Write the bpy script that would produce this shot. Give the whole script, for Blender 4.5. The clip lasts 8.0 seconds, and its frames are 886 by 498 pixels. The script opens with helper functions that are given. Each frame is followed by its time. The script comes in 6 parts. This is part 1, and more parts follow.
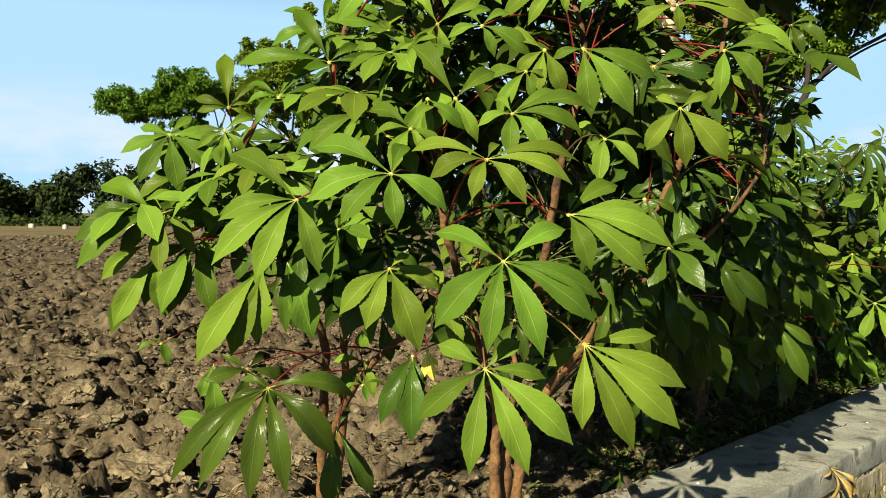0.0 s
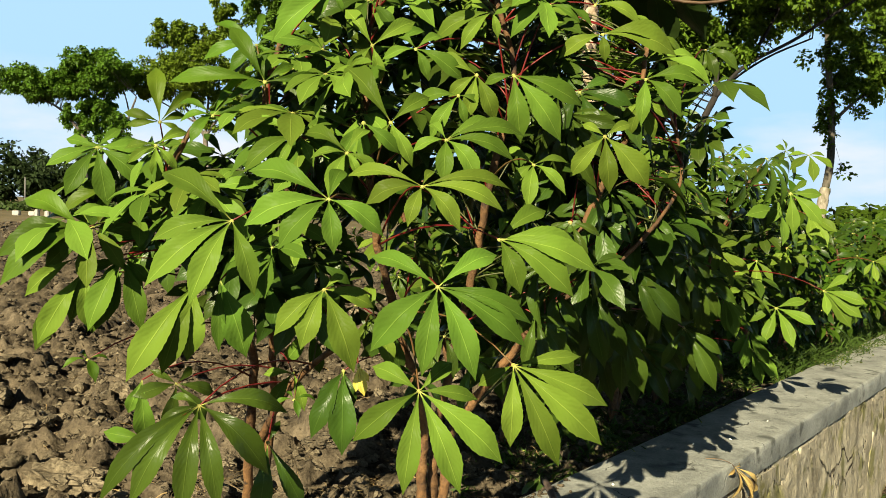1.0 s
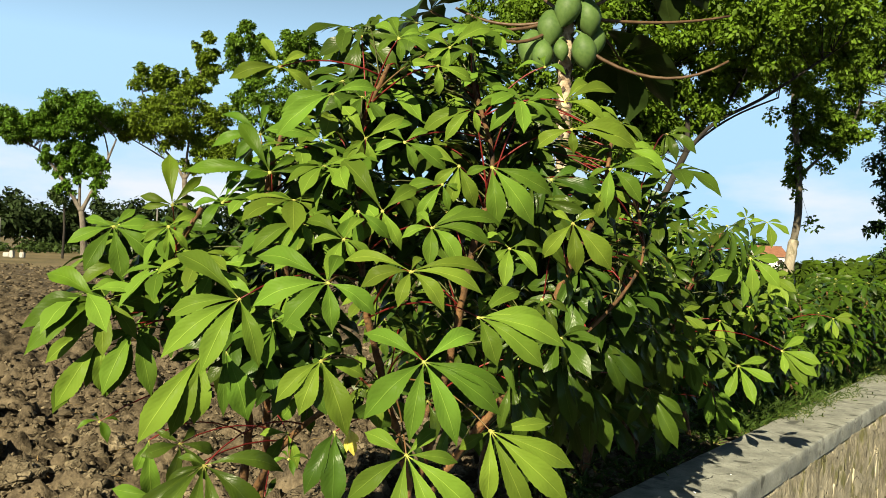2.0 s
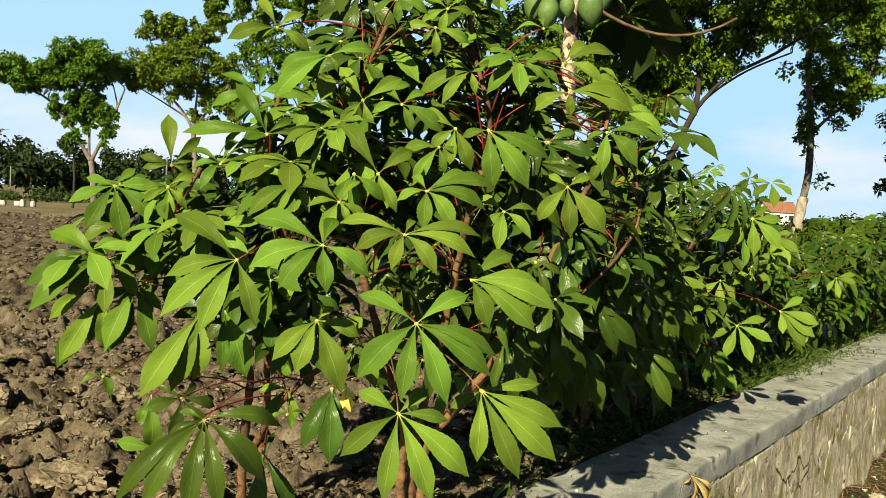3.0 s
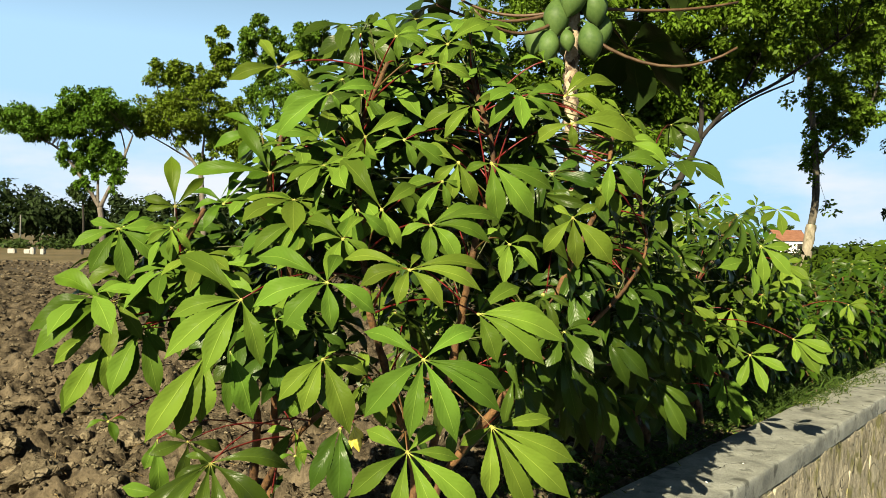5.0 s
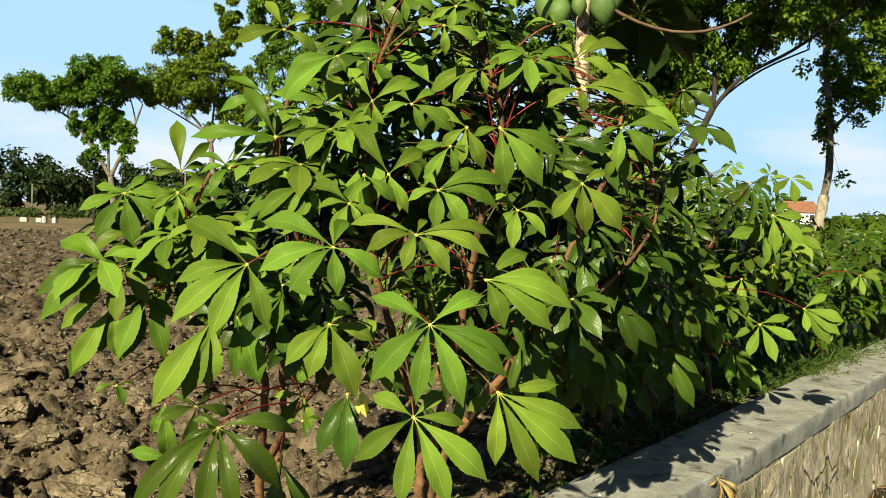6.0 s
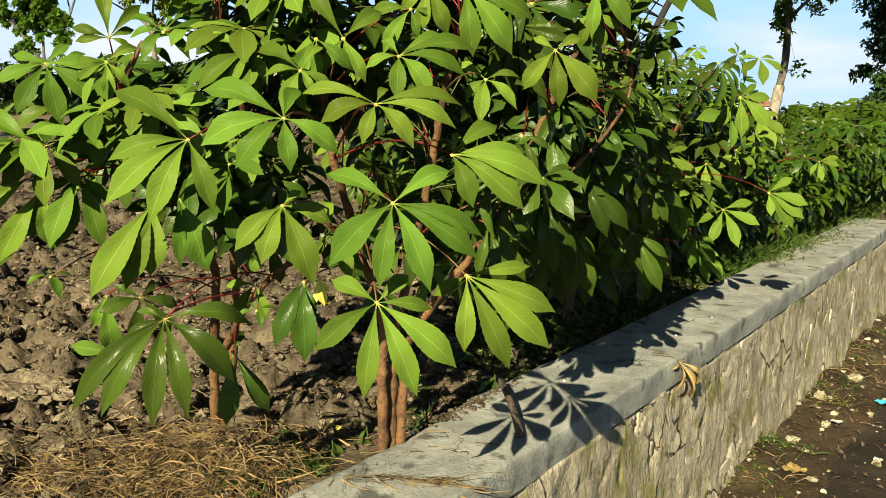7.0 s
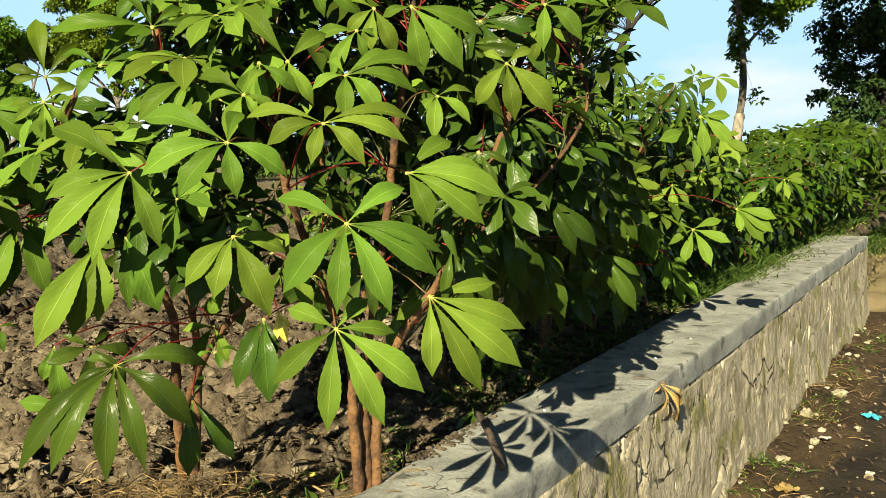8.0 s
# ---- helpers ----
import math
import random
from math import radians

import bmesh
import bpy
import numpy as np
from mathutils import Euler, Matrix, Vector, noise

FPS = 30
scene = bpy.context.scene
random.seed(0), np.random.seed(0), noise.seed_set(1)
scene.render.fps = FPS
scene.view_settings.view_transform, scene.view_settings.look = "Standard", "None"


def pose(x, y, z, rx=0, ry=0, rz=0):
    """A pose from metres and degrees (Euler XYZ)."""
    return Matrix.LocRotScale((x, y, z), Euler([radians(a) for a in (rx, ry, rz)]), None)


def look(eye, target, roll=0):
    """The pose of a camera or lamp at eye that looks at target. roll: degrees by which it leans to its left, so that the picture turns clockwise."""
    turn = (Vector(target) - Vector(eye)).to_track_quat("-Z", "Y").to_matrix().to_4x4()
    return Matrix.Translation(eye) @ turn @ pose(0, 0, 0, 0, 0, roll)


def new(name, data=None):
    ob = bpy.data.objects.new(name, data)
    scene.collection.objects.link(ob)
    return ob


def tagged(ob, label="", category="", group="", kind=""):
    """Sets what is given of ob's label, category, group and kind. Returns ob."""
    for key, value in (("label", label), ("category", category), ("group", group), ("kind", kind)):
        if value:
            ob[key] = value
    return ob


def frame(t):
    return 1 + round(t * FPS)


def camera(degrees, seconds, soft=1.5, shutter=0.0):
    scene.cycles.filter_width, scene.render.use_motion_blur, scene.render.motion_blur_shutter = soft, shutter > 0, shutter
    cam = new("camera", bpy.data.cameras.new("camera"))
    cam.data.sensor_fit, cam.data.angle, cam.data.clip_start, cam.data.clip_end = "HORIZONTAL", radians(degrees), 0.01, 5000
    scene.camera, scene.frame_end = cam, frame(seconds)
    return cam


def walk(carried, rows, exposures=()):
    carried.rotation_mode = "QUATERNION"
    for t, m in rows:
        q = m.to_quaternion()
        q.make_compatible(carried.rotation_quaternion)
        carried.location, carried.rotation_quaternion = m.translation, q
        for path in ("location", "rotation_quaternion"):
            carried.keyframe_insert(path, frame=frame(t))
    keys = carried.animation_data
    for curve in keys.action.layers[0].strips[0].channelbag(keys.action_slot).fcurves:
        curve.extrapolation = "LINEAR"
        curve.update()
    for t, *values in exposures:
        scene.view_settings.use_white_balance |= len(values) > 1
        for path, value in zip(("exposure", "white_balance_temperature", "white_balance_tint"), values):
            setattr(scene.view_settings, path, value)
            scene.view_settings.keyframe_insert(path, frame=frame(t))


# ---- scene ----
cam = camera(56.1, 8.0, soft=0.8)
PATH = [
    (0, (0.234, -0.097, 0.854), (-0.06, 1.88, 0.776), 0.7),
    (0.5, (0.236, -0.1, 0.858), (-0.037, 1.881, 0.818), 0.7),
    (0.8, (0.21, -0.109, 0.911), (0.043, 1.874, 0.718), 0.8),
    (1, (0.203, -0.143, 0.923), (0.108, 1.852, 0.823), 1.6),
    (1.2, (0.206, -0.221, 0.959), (0.114, 1.775, 0.879), 1.3),
    (1.5, (0.19, -0.283, 1.005), (0.083, 1.713, 0.945), 2.2),
    (1.7, (0.186, -0.329, 1.002), (0.141, 1.67, 1.026), 1.7),
    (2.8, (0.224, -0.368, 1.039), (0.152, 1.628, 0.942), 3.3),
    (3, (0.227, -0.376, 1.035), (0.165, 1.62, 0.926), 2.7),
    (3.5, (0.233, -0.381, 1.032), (0.152, 1.61, 0.864), 3),
    (4, (0.233, -0.363, 1.026), (0.113, 1.627, 0.862), 2.9),
    (4.5, (0.233, -0.355, 1.028), (0.162, 1.643, 0.988), 1.8),
    (4.7, (0.233, -0.364, 1.028), (0.151, 1.635, 1.024), 1.3),
    (5.8, (0.235, -0.334, 1.022), (0.137, 1.661, 0.929), 1.4),
    (6, (0.239, -0.341, 1.016), (0.132, 1.654, 0.924), 1.4),
    (6.2, (0.235, -0.312, 1.008), (0.128, 1.681, 0.88), 0.8),
    (6.5, (0.23, -0.264, 0.985), (0.05, 1.719, 0.791), 0.7),
    (6.8, (0.217, -0.21, 0.971), (0.143, 1.775, 0.736), 1.9),
    (7, (0.214, -0.198, 0.959), (0.222, 1.773, 0.623), 1.1),
    (7.2, (0.219, -0.177, 0.952), (0.205, 1.795, 0.617), -3.1),
    (7.5, (0.245, -0.142, 0.935), (0.298, 1.836, 0.65), -2.6),
    (8, (0.248, -0.139, 0.888), (0.313, 1.848, 0.67), -2.4),
]
walk(cam, [(t, look(eye, target, roll)) for t, eye, target, roll in PATH], exposures=((0, 1.45), (4.7, 1.45), (6.5, 1.46), (7.2, 1.53), (8.0, 1.59)))


# ---- world, sun, exposure ----
SUN_EL, SUN_AZ = 30.0, 201.5          # height and compass turn of the sun, degrees
to_sun = Vector((math.sin(radians(SUN_AZ)) * math.cos(radians(SUN_EL)), math.cos(radians(SUN_AZ)) * math.cos(radians(SUN_EL)), math.sin(radians(SUN_EL))))
sun = new("sun", bpy.data.lights.new("sun", "SUN"))
sun.data.energy, sun.data.angle, sun.data.color = 5.0, radians(0.5), (1.0, 0.885, 0.615)
sun.matrix_world = look(to_sun * 50, (0, 0, 0))
world = bpy.data.worlds.new("sky")
scene.world = world
world.use_nodes = True
wn, wl = world.node_tree.nodes, world.node_tree.links
wn.clear()
w_out, w_bg = wn.new("ShaderNodeOutputWorld"), wn.new("ShaderNodeBackground")
sky = wn.new("ShaderNodeTexSky")
sky.sky_type, sky.sun_disc, sky.sun_elevation, sky.sun_rotation = "NISHITA", False, radians(SUN_EL), radians(SUN_AZ)
sky.air_density, sky.dust_density, sky.ozone_density = 1.0, 1.2, 1.5
w_co, w_map, w_noise, w_ramp = wn.new("ShaderNodeTexCoord"), wn.new("ShaderNodeMapping"), wn.new("ShaderNodeTexNoise"), wn.new("ShaderNodeValToRGB")
w_map.inputs["Scale"].default_value = (1.6, 1.6, 5.0)
w_noise.inputs["Scale"].default_value, w_noise.inputs["Detail"].default_value, w_noise.inputs["Roughness"].default_value = 1.9, 7, 0.55
w_ramp.color_ramp.elements[0].position, w_ramp.color_ramp.elements[1].position = 0.47, 0.68
w_sep, w_low = wn.new("ShaderNodeSeparateXYZ"), wn.new("ShaderNodeMapRange")
w_low.inputs["From Min"].default_value, w_low.inputs["From Max"].default_value = 0.07, 0.17
w_low.inputs["To Min"].default_value, w_low.inputs["To Max"].default_value = 0.9, 0.0
w_mul, w_mix = wn.new("ShaderNodeMath"), wn.new("ShaderNodeMix")
w_mul.operation, w_mix.data_type = "MULTIPLY", "RGBA"
w_mix.inputs["B"].default_value = (38.0, 39.4, 41.4, 1)      # sunlit cloud, in the sky texture's own units
wl.new(w_co.outputs["Generated"], w_map.inputs["Vector"])
wl.new(w_map.outputs["Vector"], w_noise.inputs["Vector"])
wl.new(w_noise.outputs["Fac"], w_ramp.inputs["Fac"])
wl.new(w_co.outputs["Generated"], w_sep.inputs["Vector"])
wl.new(w_sep.outputs["Z"], w_low.inputs["Value"])
wl.new(w_ramp.outputs["Color"], w_mul.inputs[0])
wl.new(w_low.outputs["Result"], w_mul.inputs[1])
wl.new(w_mul.outputs["Value"], w_mix.inputs["Factor"])
w_haze, w_hz = wn.new("ShaderNodeMix"), wn.new("ShaderNodeMapRange")     # pale haze low over the land
w_haze.data_type, w_haze.inputs["B"].default_value = "RGBA", (21.4, 34.2, 46.2, 1)
w_hz.inputs["From Min"].default_value, w_hz.inputs["From Max"].default_value, w_hz.inputs["To Min"].default_value, w_hz.inputs["To Max"].default_value = 0.22, 0.42, 0.95, 0.0
wl.new(w_sep.outputs["Z"], w_hz.inputs["Value"])
wl.new(w_hz.outputs["Result"], w_haze.inputs["Factor"])
wl.new(sky.outputs["Color"], w_haze.inputs["A"])
wl.new(w_haze.outputs["Result"], w_mix.inputs["A"])
wl.new(w_mix.outputs["Result"], w_bg.inputs["Color"])
w_bg.inputs["Strength"].default_value = 0.0088
wl.new(w_bg.outputs["Background"], w_out.inputs["Surface"])
scene.view_settings.exposure = 1.6


# ---- materials ----
def mat(name, dark, light, scale=8.0, rough=0.8, bump=0.3, fine=60.0, detail=6, metal=0.0, spec=0.4, vary=0.0, stretch=(1, 1, 1), spots=None, cracks=None):
    """A surface with broad and fine variation between two colours, relief, and a little change from piece to piece."""
    m = bpy.data.materials.new(name)
    m.use_nodes = True
    n, l = m.node_tree.nodes, m.node_tree.links
    b = n["Principled BSDF"]
    co, mp = n.new("ShaderNodeTexCoord"), n.new("ShaderNodeMapping")
    mp.inputs["Scale"].default_value = stretch
    l.new(co.outputs["Object"], mp.inputs["Vector"])
    big, small = n.new("ShaderNodeTexNoise"), n.new("ShaderNodeTexNoise")
    for tex, s in ((big, scale), (small, fine)):
        tex.inputs["Scale"].default_value, tex.inputs["Detail"].default_value, tex.inputs["Roughness"].default_value = s, detail, 0.62
        l.new(mp.outputs["Vector"], tex.inputs["Vector"])
    both, ramp = n.new("ShaderNodeMath"), n.new("ShaderNodeValToRGB")
    both.operation, both.inputs[1].default_value, both.inputs[2].default_value = "MULTIPLY_ADD", 0.45, -0.225
    l.new(small.outputs["Fac"], both.inputs[0])
    add = n.new("ShaderNodeMath")
    l.new(big.outputs["Fac"], add.inputs[0])
    l.new(both.outputs["Value"], add.inputs[1])
    ramp.color_ramp.elements[0].position, ramp.color_ramp.elements[1].position = 0.30, 0.70
    ramp.color_ramp.elements[0].color, ramp.color_ramp.elements[1].color = (*dark, 1), (*light, 1)
    l.new(add.outputs["Value"], ramp.inputs["Fac"])
    col = ramp.outputs["Color"]
    if spots:
        sp, sr, mx = n.new("ShaderNodeTexNoise"), n.new("ShaderNodeValToRGB"), n.new("ShaderNodeMix")
        sp.inputs["Scale"].default_value, sp.inputs["Detail"].default_value = spots[1], 5
        l.new(mp.outputs["Vector"], sp.inputs["Vector"])
        sr.color_ramp.elements[0].position, sr.color_ramp.elements[1].position = spots[2], spots[2] + 0.1
        mx.data_type, mx.inputs["B"].default_value = "RGBA", (*spots[0], 1)
        l.new(sp.outputs["Fac"], sr.inputs["Fac"])
        l.new(sr.outputs["Color"], mx.inputs["Factor"])
        l.new(col, mx.inputs["A"])
        col = mx.outputs["Result"]
    crack_depth = None
    if cracks:      # wandering dark cracks that fade in and out
        vo, wob, wmix, cm, gate, cut, mx = n.new("ShaderNodeTexVoronoi"), n.new("ShaderNodeTexNoise"), n.new("ShaderNodeMix"), n.new("ShaderNodeMapRange"), n.new("ShaderNodeMapRange"), n.new("ShaderNodeMath"), n.new("ShaderNodeMix")
        vo.feature, vo.inputs["Scale"].default_value = "DISTANCE_TO_EDGE", cracks[1]
        wob.inputs["Scale"].default_value, wob.inputs["Detail"].default_value = cracks[1] * 1.7, 5
        wmix.data_type, wmix.blend_type, wmix.inputs["Factor"].default_value = "RGBA", "LINEAR_LIGHT", 0.11 * 4 / cracks[1]
        l.new(mp.outputs["Vector"], wob.inputs["Vector"])
        l.new(mp.outputs["Vector"], wmix.inputs["A"])
        l.new(wob.outputs["Color"], wmix.inputs["B"])
        l.new(wmix.outputs["Result"], vo.inputs["Vector"])
        cm.inputs["From Min"].default_value, cm.inputs["From Max"].default_value, cm.inputs["To Min"].default_value, cm.inputs["To Max"].default_value = cracks[2] * 0.3, cracks[2], 1.0, 0.0
        l.new(vo.outputs["Distance"], cm.inputs["Value"])
        gate.inputs["From Min"].default_value, gate.inputs["From Max"].default_value = 0.49, 0.61
        l.new(big.outputs["Fac"], gate.inputs["Value"])
        cut.operation = "MULTIPLY"
        l.new(cm.outputs["Result"], cut.inputs[0])
        l.new(gate.outputs["Result"], cut.inputs[1])
        mx.data_type, mx.inputs["B"].default_value = "RGBA", (*cracks[0], 1)
        l.new(cut.outputs["Value"], mx.inputs["Factor"])
        l.new(col, mx.inputs["A"])
        col = mx.outputs["Result"]
        crack_depth = n.new("ShaderNodeMath")
        crack_depth.operation, crack_depth.inputs[1].default_value = "MULTIPLY_ADD", -1.2
        l.new(cut.outputs["Value"], crack_depth.inputs[0])
        l.new(add.outputs["Value"], crack_depth.inputs[2])
    if vary:
        hue, info, geo, sm, rng = n.new("ShaderNodeHueSaturation"), n.new("ShaderNodeObjectInfo"), n.new("ShaderNodeNewGeometry"), n.new("ShaderNodeMath"), n.new("ShaderNodeMapRange")
        fr = n.new("ShaderNodeMath")
        fr.operation = "FRACT"
        l.new(info.outputs["Random"], sm.inputs[0])
        l.new(geo.outputs["Random Per Island"], sm.inputs[1])
        l.new(sm.outputs["Value"], fr.inputs[0])
        l.new(fr.outputs["Value"], rng.inputs["Value"])
        rng.inputs["To Min"].default_value, rng.inputs["To Max"].default_value = 1 - vary, 1 + vary
        l.new(rng.outputs["Result"], hue.inputs["Value"])
        l.new(col, hue.inputs["Color"])
        col = hue.outputs["Color"]
    l.new(col, b.inputs["Base Color"])
    b.inputs["Roughness"].default_value, b.inputs["Metallic"].default_value, b.inputs["Specular IOR Level"].default_value = rough, metal, spec
    bp = n.new("ShaderNodeBump")
    bp.inputs["Strength"].default_value, bp.inputs["Distance"].default_value = bump, 0.02
    l.new((crack_depth or add).outputs["Value"], bp.inputs["Height"])
    l.new(bp.outputs["Normal"], b.inputs["Normal"])
    return m


def leaf_mat(name, blade, under, vein, rough=0.36, through_light=0.06, vary=0.36, vein_width=0.024, gloss=0.10):
    """A leaf blade: a pale midrib and side veins along its own lengthwise coordinates, gloss, and light passing through."""
    m = bpy.data.materials.new(name)
    m.use_nodes = True
    n, l = m.node_tree.nodes, m.node_tree.links
    b, out = n["Principled BSDF"], n["Material Output"]
    uv, sep = n.new("ShaderNodeUVMap"), n.new("ShaderNodeSeparateXYZ")
    uv.uv_map = "blade"
    l.new(uv.outputs["UV"], sep.inputs["Vector"])
    off, away = n.new("ShaderNodeMath"), n.new("ShaderNodeMath")
    off.operation, off.inputs[1].default_value, away.operation = "SUBTRACT", 0.5, "ABSOLUTE"
    l.new(sep.outputs["X"], off.inputs[0])
    l.new(off.outputs["Value"], away.inputs[0])
    rib = n.new("ShaderNodeMapRange")
    rib.inputs["From Min"].default_value, rib.inputs["From Max"].default_value = vein_width * 0.4, vein_width
    rib.inputs["To Min"].default_value, rib.inputs["To Max"].default_value = 0.85, 0.0
    l.new(away.outputs["Value"], rib.inputs["Value"])
    # side veins run forward from the rib
    sv, sw, sr = n.new("ShaderNodeMath"), n.new("ShaderNodeMath"), n.new("ShaderNodeMapRange")
    sv.operation, sv.inputs[1].default_value = "MULTIPLY_ADD", -0.55
    l.new(away.outputs["Value"], sv.inputs[0])
    l.new(sep.outputs["Y"], sv.inputs[2])
    sw.operation, sw.inputs[1].default_value = "PINGPONG", 0.045
    l.new(sv.outputs["Value"], sw.inputs[0])
    sr.inputs["From Min"].default_value, sr.inputs["From Max"].default_value, sr.inputs["To Min"].default_value, sr.inputs["To Max"].default_value = 0.0, 0.010, 0.05, 0.0
    l.new(sw.outputs["Value"], sr.inputs["Value"])
    base = n.new("ShaderNodeMapRange")
    base.inputs["From Min"].default_value, base.inputs["From Max"].default_value, base.inputs["To Min"].default_value, base.inputs["To Max"].default_value = 0.02, 0.09, 0.85, 0.0
    l.new(sep.outputs["Y"], base.inputs["Value"])
    m1, m2 = n.new("ShaderNodeMath"), n.new("ShaderNodeMath")
    m1.operation = m2.operation = "MAXIMUM"
    l.new(rib.outputs["Result"], m1.inputs[0])
    l.new(sr.outputs["Result"], m1.inputs[1])
    l.new(m1.outputs["Value"], m2.inputs[0])
    co, nz, ramp = n.new("ShaderNodeTexCoord"), n.new("ShaderNodeTexNoise"), n.new("ShaderNodeValToRGB")
    nz.inputs["Scale"].default_value, nz.inputs["Detail"].default_value = 14.0, 5
    l.new(co.outputs["Object"], nz.inputs["Vector"])
    l.new(nz.outputs["Fac"], ramp.inputs["Fac"])
    ramp.color_ramp.elements[0].position, ramp.color_ramp.elements[1].position = 0.3, 0.75
    ramp.color_ramp.elements[0].color = (*[c * 0.66 for c in blade], 1)
    ramp.color_ramp.elements[1].color = (*[c * 1.25 for c in blade], 1)
    mix = n.new("ShaderNodeMix")
    mix.data_type, mix.inputs["B"].default_value = "RGBA", (*vein, 1)
    l.new(m2.outputs["Value"], mix.inputs["Factor"])
    l.new(ramp.outputs["Color"], mix.inputs["A"])
    hue, info, geo, sm, fr, rng = n.new("ShaderNodeHueSaturation"), n.new("ShaderNodeObjectInfo"), n.new("ShaderNodeNewGeometry"), n.new("ShaderNodeMath"), n.new("ShaderNodeMath"), n.new("ShaderNodeMapRange")
    fr.operation = "FRACT"
    l.new(info.outputs["Random"], sm.inputs[0])
    l.new(geo.outputs["Random Per Island"], sm.inputs[1])
    l.new(sm.outputs["Value"], fr.inputs[0])
    l.new(fr.outputs["Value"], rng.inputs["Value"])
    rng.inputs["To Min"].default_value, rng.inputs["To Max"].default_value = 1 - vary, 1 + vary
    l.new(rng.outputs["Result"], hue.inputs["Value"])
    hr = n.new("ShaderNodeMapRange")
    hr.inputs["To Min"].default_value, hr.inputs["To Max"].default_value = 0.485, 0.515
    l.new(info.outputs["Random"], hr.inputs["Value"])
    l.new(hr.outputs["Result"], hue.inputs["Hue"])
    knot = n.new("ShaderNodeMix")
    knot.data_type, knot.inputs["B"].default_value = "RGBA", (0.34, 0.34, 0.09, 1)
    l.new(base.outputs["Result"], knot.inputs["Factor"])
    l.new(mix.outputs["Result"], knot.inputs["A"])
    l.new(knot.outputs["Result"], hue.inputs["Color"])
    l.new(hue.outputs["Color"], b.inputs["Base Color"])
    b.inputs["Roughness"].default_value, b.inputs["Specular IOR Level"].default_value = rough, gloss
    bp = n.new("ShaderNodeBump")
    bp.inputs["Strength"].default_value, bp.inputs["Distance"].default_value = 0.28, 0.004
    pleat, crease, crumple = n.new("ShaderNodeMath"), n.new("ShaderNodeMath"), n.new("ShaderNodeTexNoise")      # pleats between the side veins, sunk rib, fine crumpling
    pleat.operation, pleat.inputs[1].default_value = "MULTIPLY_ADD", 4.0
    crease.operation, crease.inputs[1].default_value = "MULTIPLY_ADD", -0.9
    crumple.inputs["Scale"].default_value, crumple.inputs["Detail"].default_value = 70.0, 4
    l.new(co.outputs["Object"], crumple.inputs["Vector"])
    l.new(crumple.outputs["Fac"], pleat.inputs[2])
    l.new(sw.outputs["Value"], pleat.inputs[0])
    l.new(rib.outputs["Result"], crease.inputs[0])
    l.new(pleat.outputs["Value"], crease.inputs[2])
    l.new(crease.outputs["Value"], bp.inputs["Height"])
    l.new(bp.outputs["Normal"], b.inputs["Normal"])
    tr, ms = n.new("ShaderNodeBsdfTranslucent"), n.new("ShaderNodeMixShader")
    tr.inputs["Color"].default_value = (*under, 1)
    ms.inputs["Fac"].default_value = through_light
    l.new(b.outputs["BSDF"], ms.inputs[1])
    l.new(tr.outputs["BSDF"], ms.inputs[2])
    l.new(ms.outputs["Shader"], out.inputs["Surface"])
    return m


SOIL = mat("ploughed_soil", (0.0130, 0.0100, 0.0062), (0.1440, 0.1150, 0.0755), 7, 0.95, 1.0, 70, vary=0.0, spec=0.1)
CLOD = mat("dry_clod", (0.0360, 0.0275, 0.0165), (0.2080, 0.1720, 0.1130), 11, 0.95, 1.0, 80, vary=0.3, spec=0.1, cracks=((0.0151, 0.0105, 0.0067), 16, 0.045))
PATH_SOIL = mat("trodden_earth", (0.0164, 0.0118, 0.0071), (0.0589, 0.0423, 0.0246), 3.4, 0.95, 0.9, 50, spec=0.1)
DARK_EARTH = mat("dark_path_earth", (0.0056, 0.0042, 0.0027), (0.033, 0.0243, 0.0141), 4.5, 0.85, 0.9, 50, spec=0.25)
VERGE = mat("dry_verge", (0.0655, 0.0556, 0.0261), (0.1636, 0.1309, 0.0752), 0.35, 0.95, 0.5, 6, spec=0.1)
CONCRETE = mat("weathered_concrete", (0.1251, 0.1304, 0.1155), (0.2915, 0.301, 0.265), 6.0, 0.9, 0.45, 90, vary=0.04, spec=0.3, spots=((0.0714, 0.0748, 0.0646), 9, 0.585), cracks=((0.0408, 0.0408, 0.0354), 3.2, 0.012))
STONE = mat("rubble_stone", (0.1707, 0.1502, 0.1066), (0.4453, 0.3987, 0.2849), 5.0, 0.92, 0.9, 64, vary=0.13, spec=0.2, stretch=(1, 1, 0.85), spots=((0.160, 0.150, 0.062), 7, 0.53), cracks=((0.0462, 0.037, 0.0246), 3.2, 0.02))
MORTAR = mat("crumbling_mortar", (0.1616, 0.1413, 0.0969), (0.3797, 0.3393, 0.2423), 4.5, 0.95, 1.0, 60, spec=0.15, stretch=(1, 1, 0.8), spots=((0.165, 0.156, 0.066), 6, 0.52), cracks=((0.0385, 0.0308, 0.0216), 2.6, 0.022))
BARK_YOUNG = mat("cassava_bark", (0.0270, 0.0125, 0.0052), (0.1750, 0.0880, 0.0290), 13, 0.8, 0.6, 80, vary=0.15, spots=((0.0183, 0.0115, 0.0063), 30, 0.6))
PETIOLE = mat("red_petiole", (0.0838, 0.0042, 0.0052), (0.1571, 0.0136, 0.0094), 18, 0.45, 0.1, 90, vary=0.2)
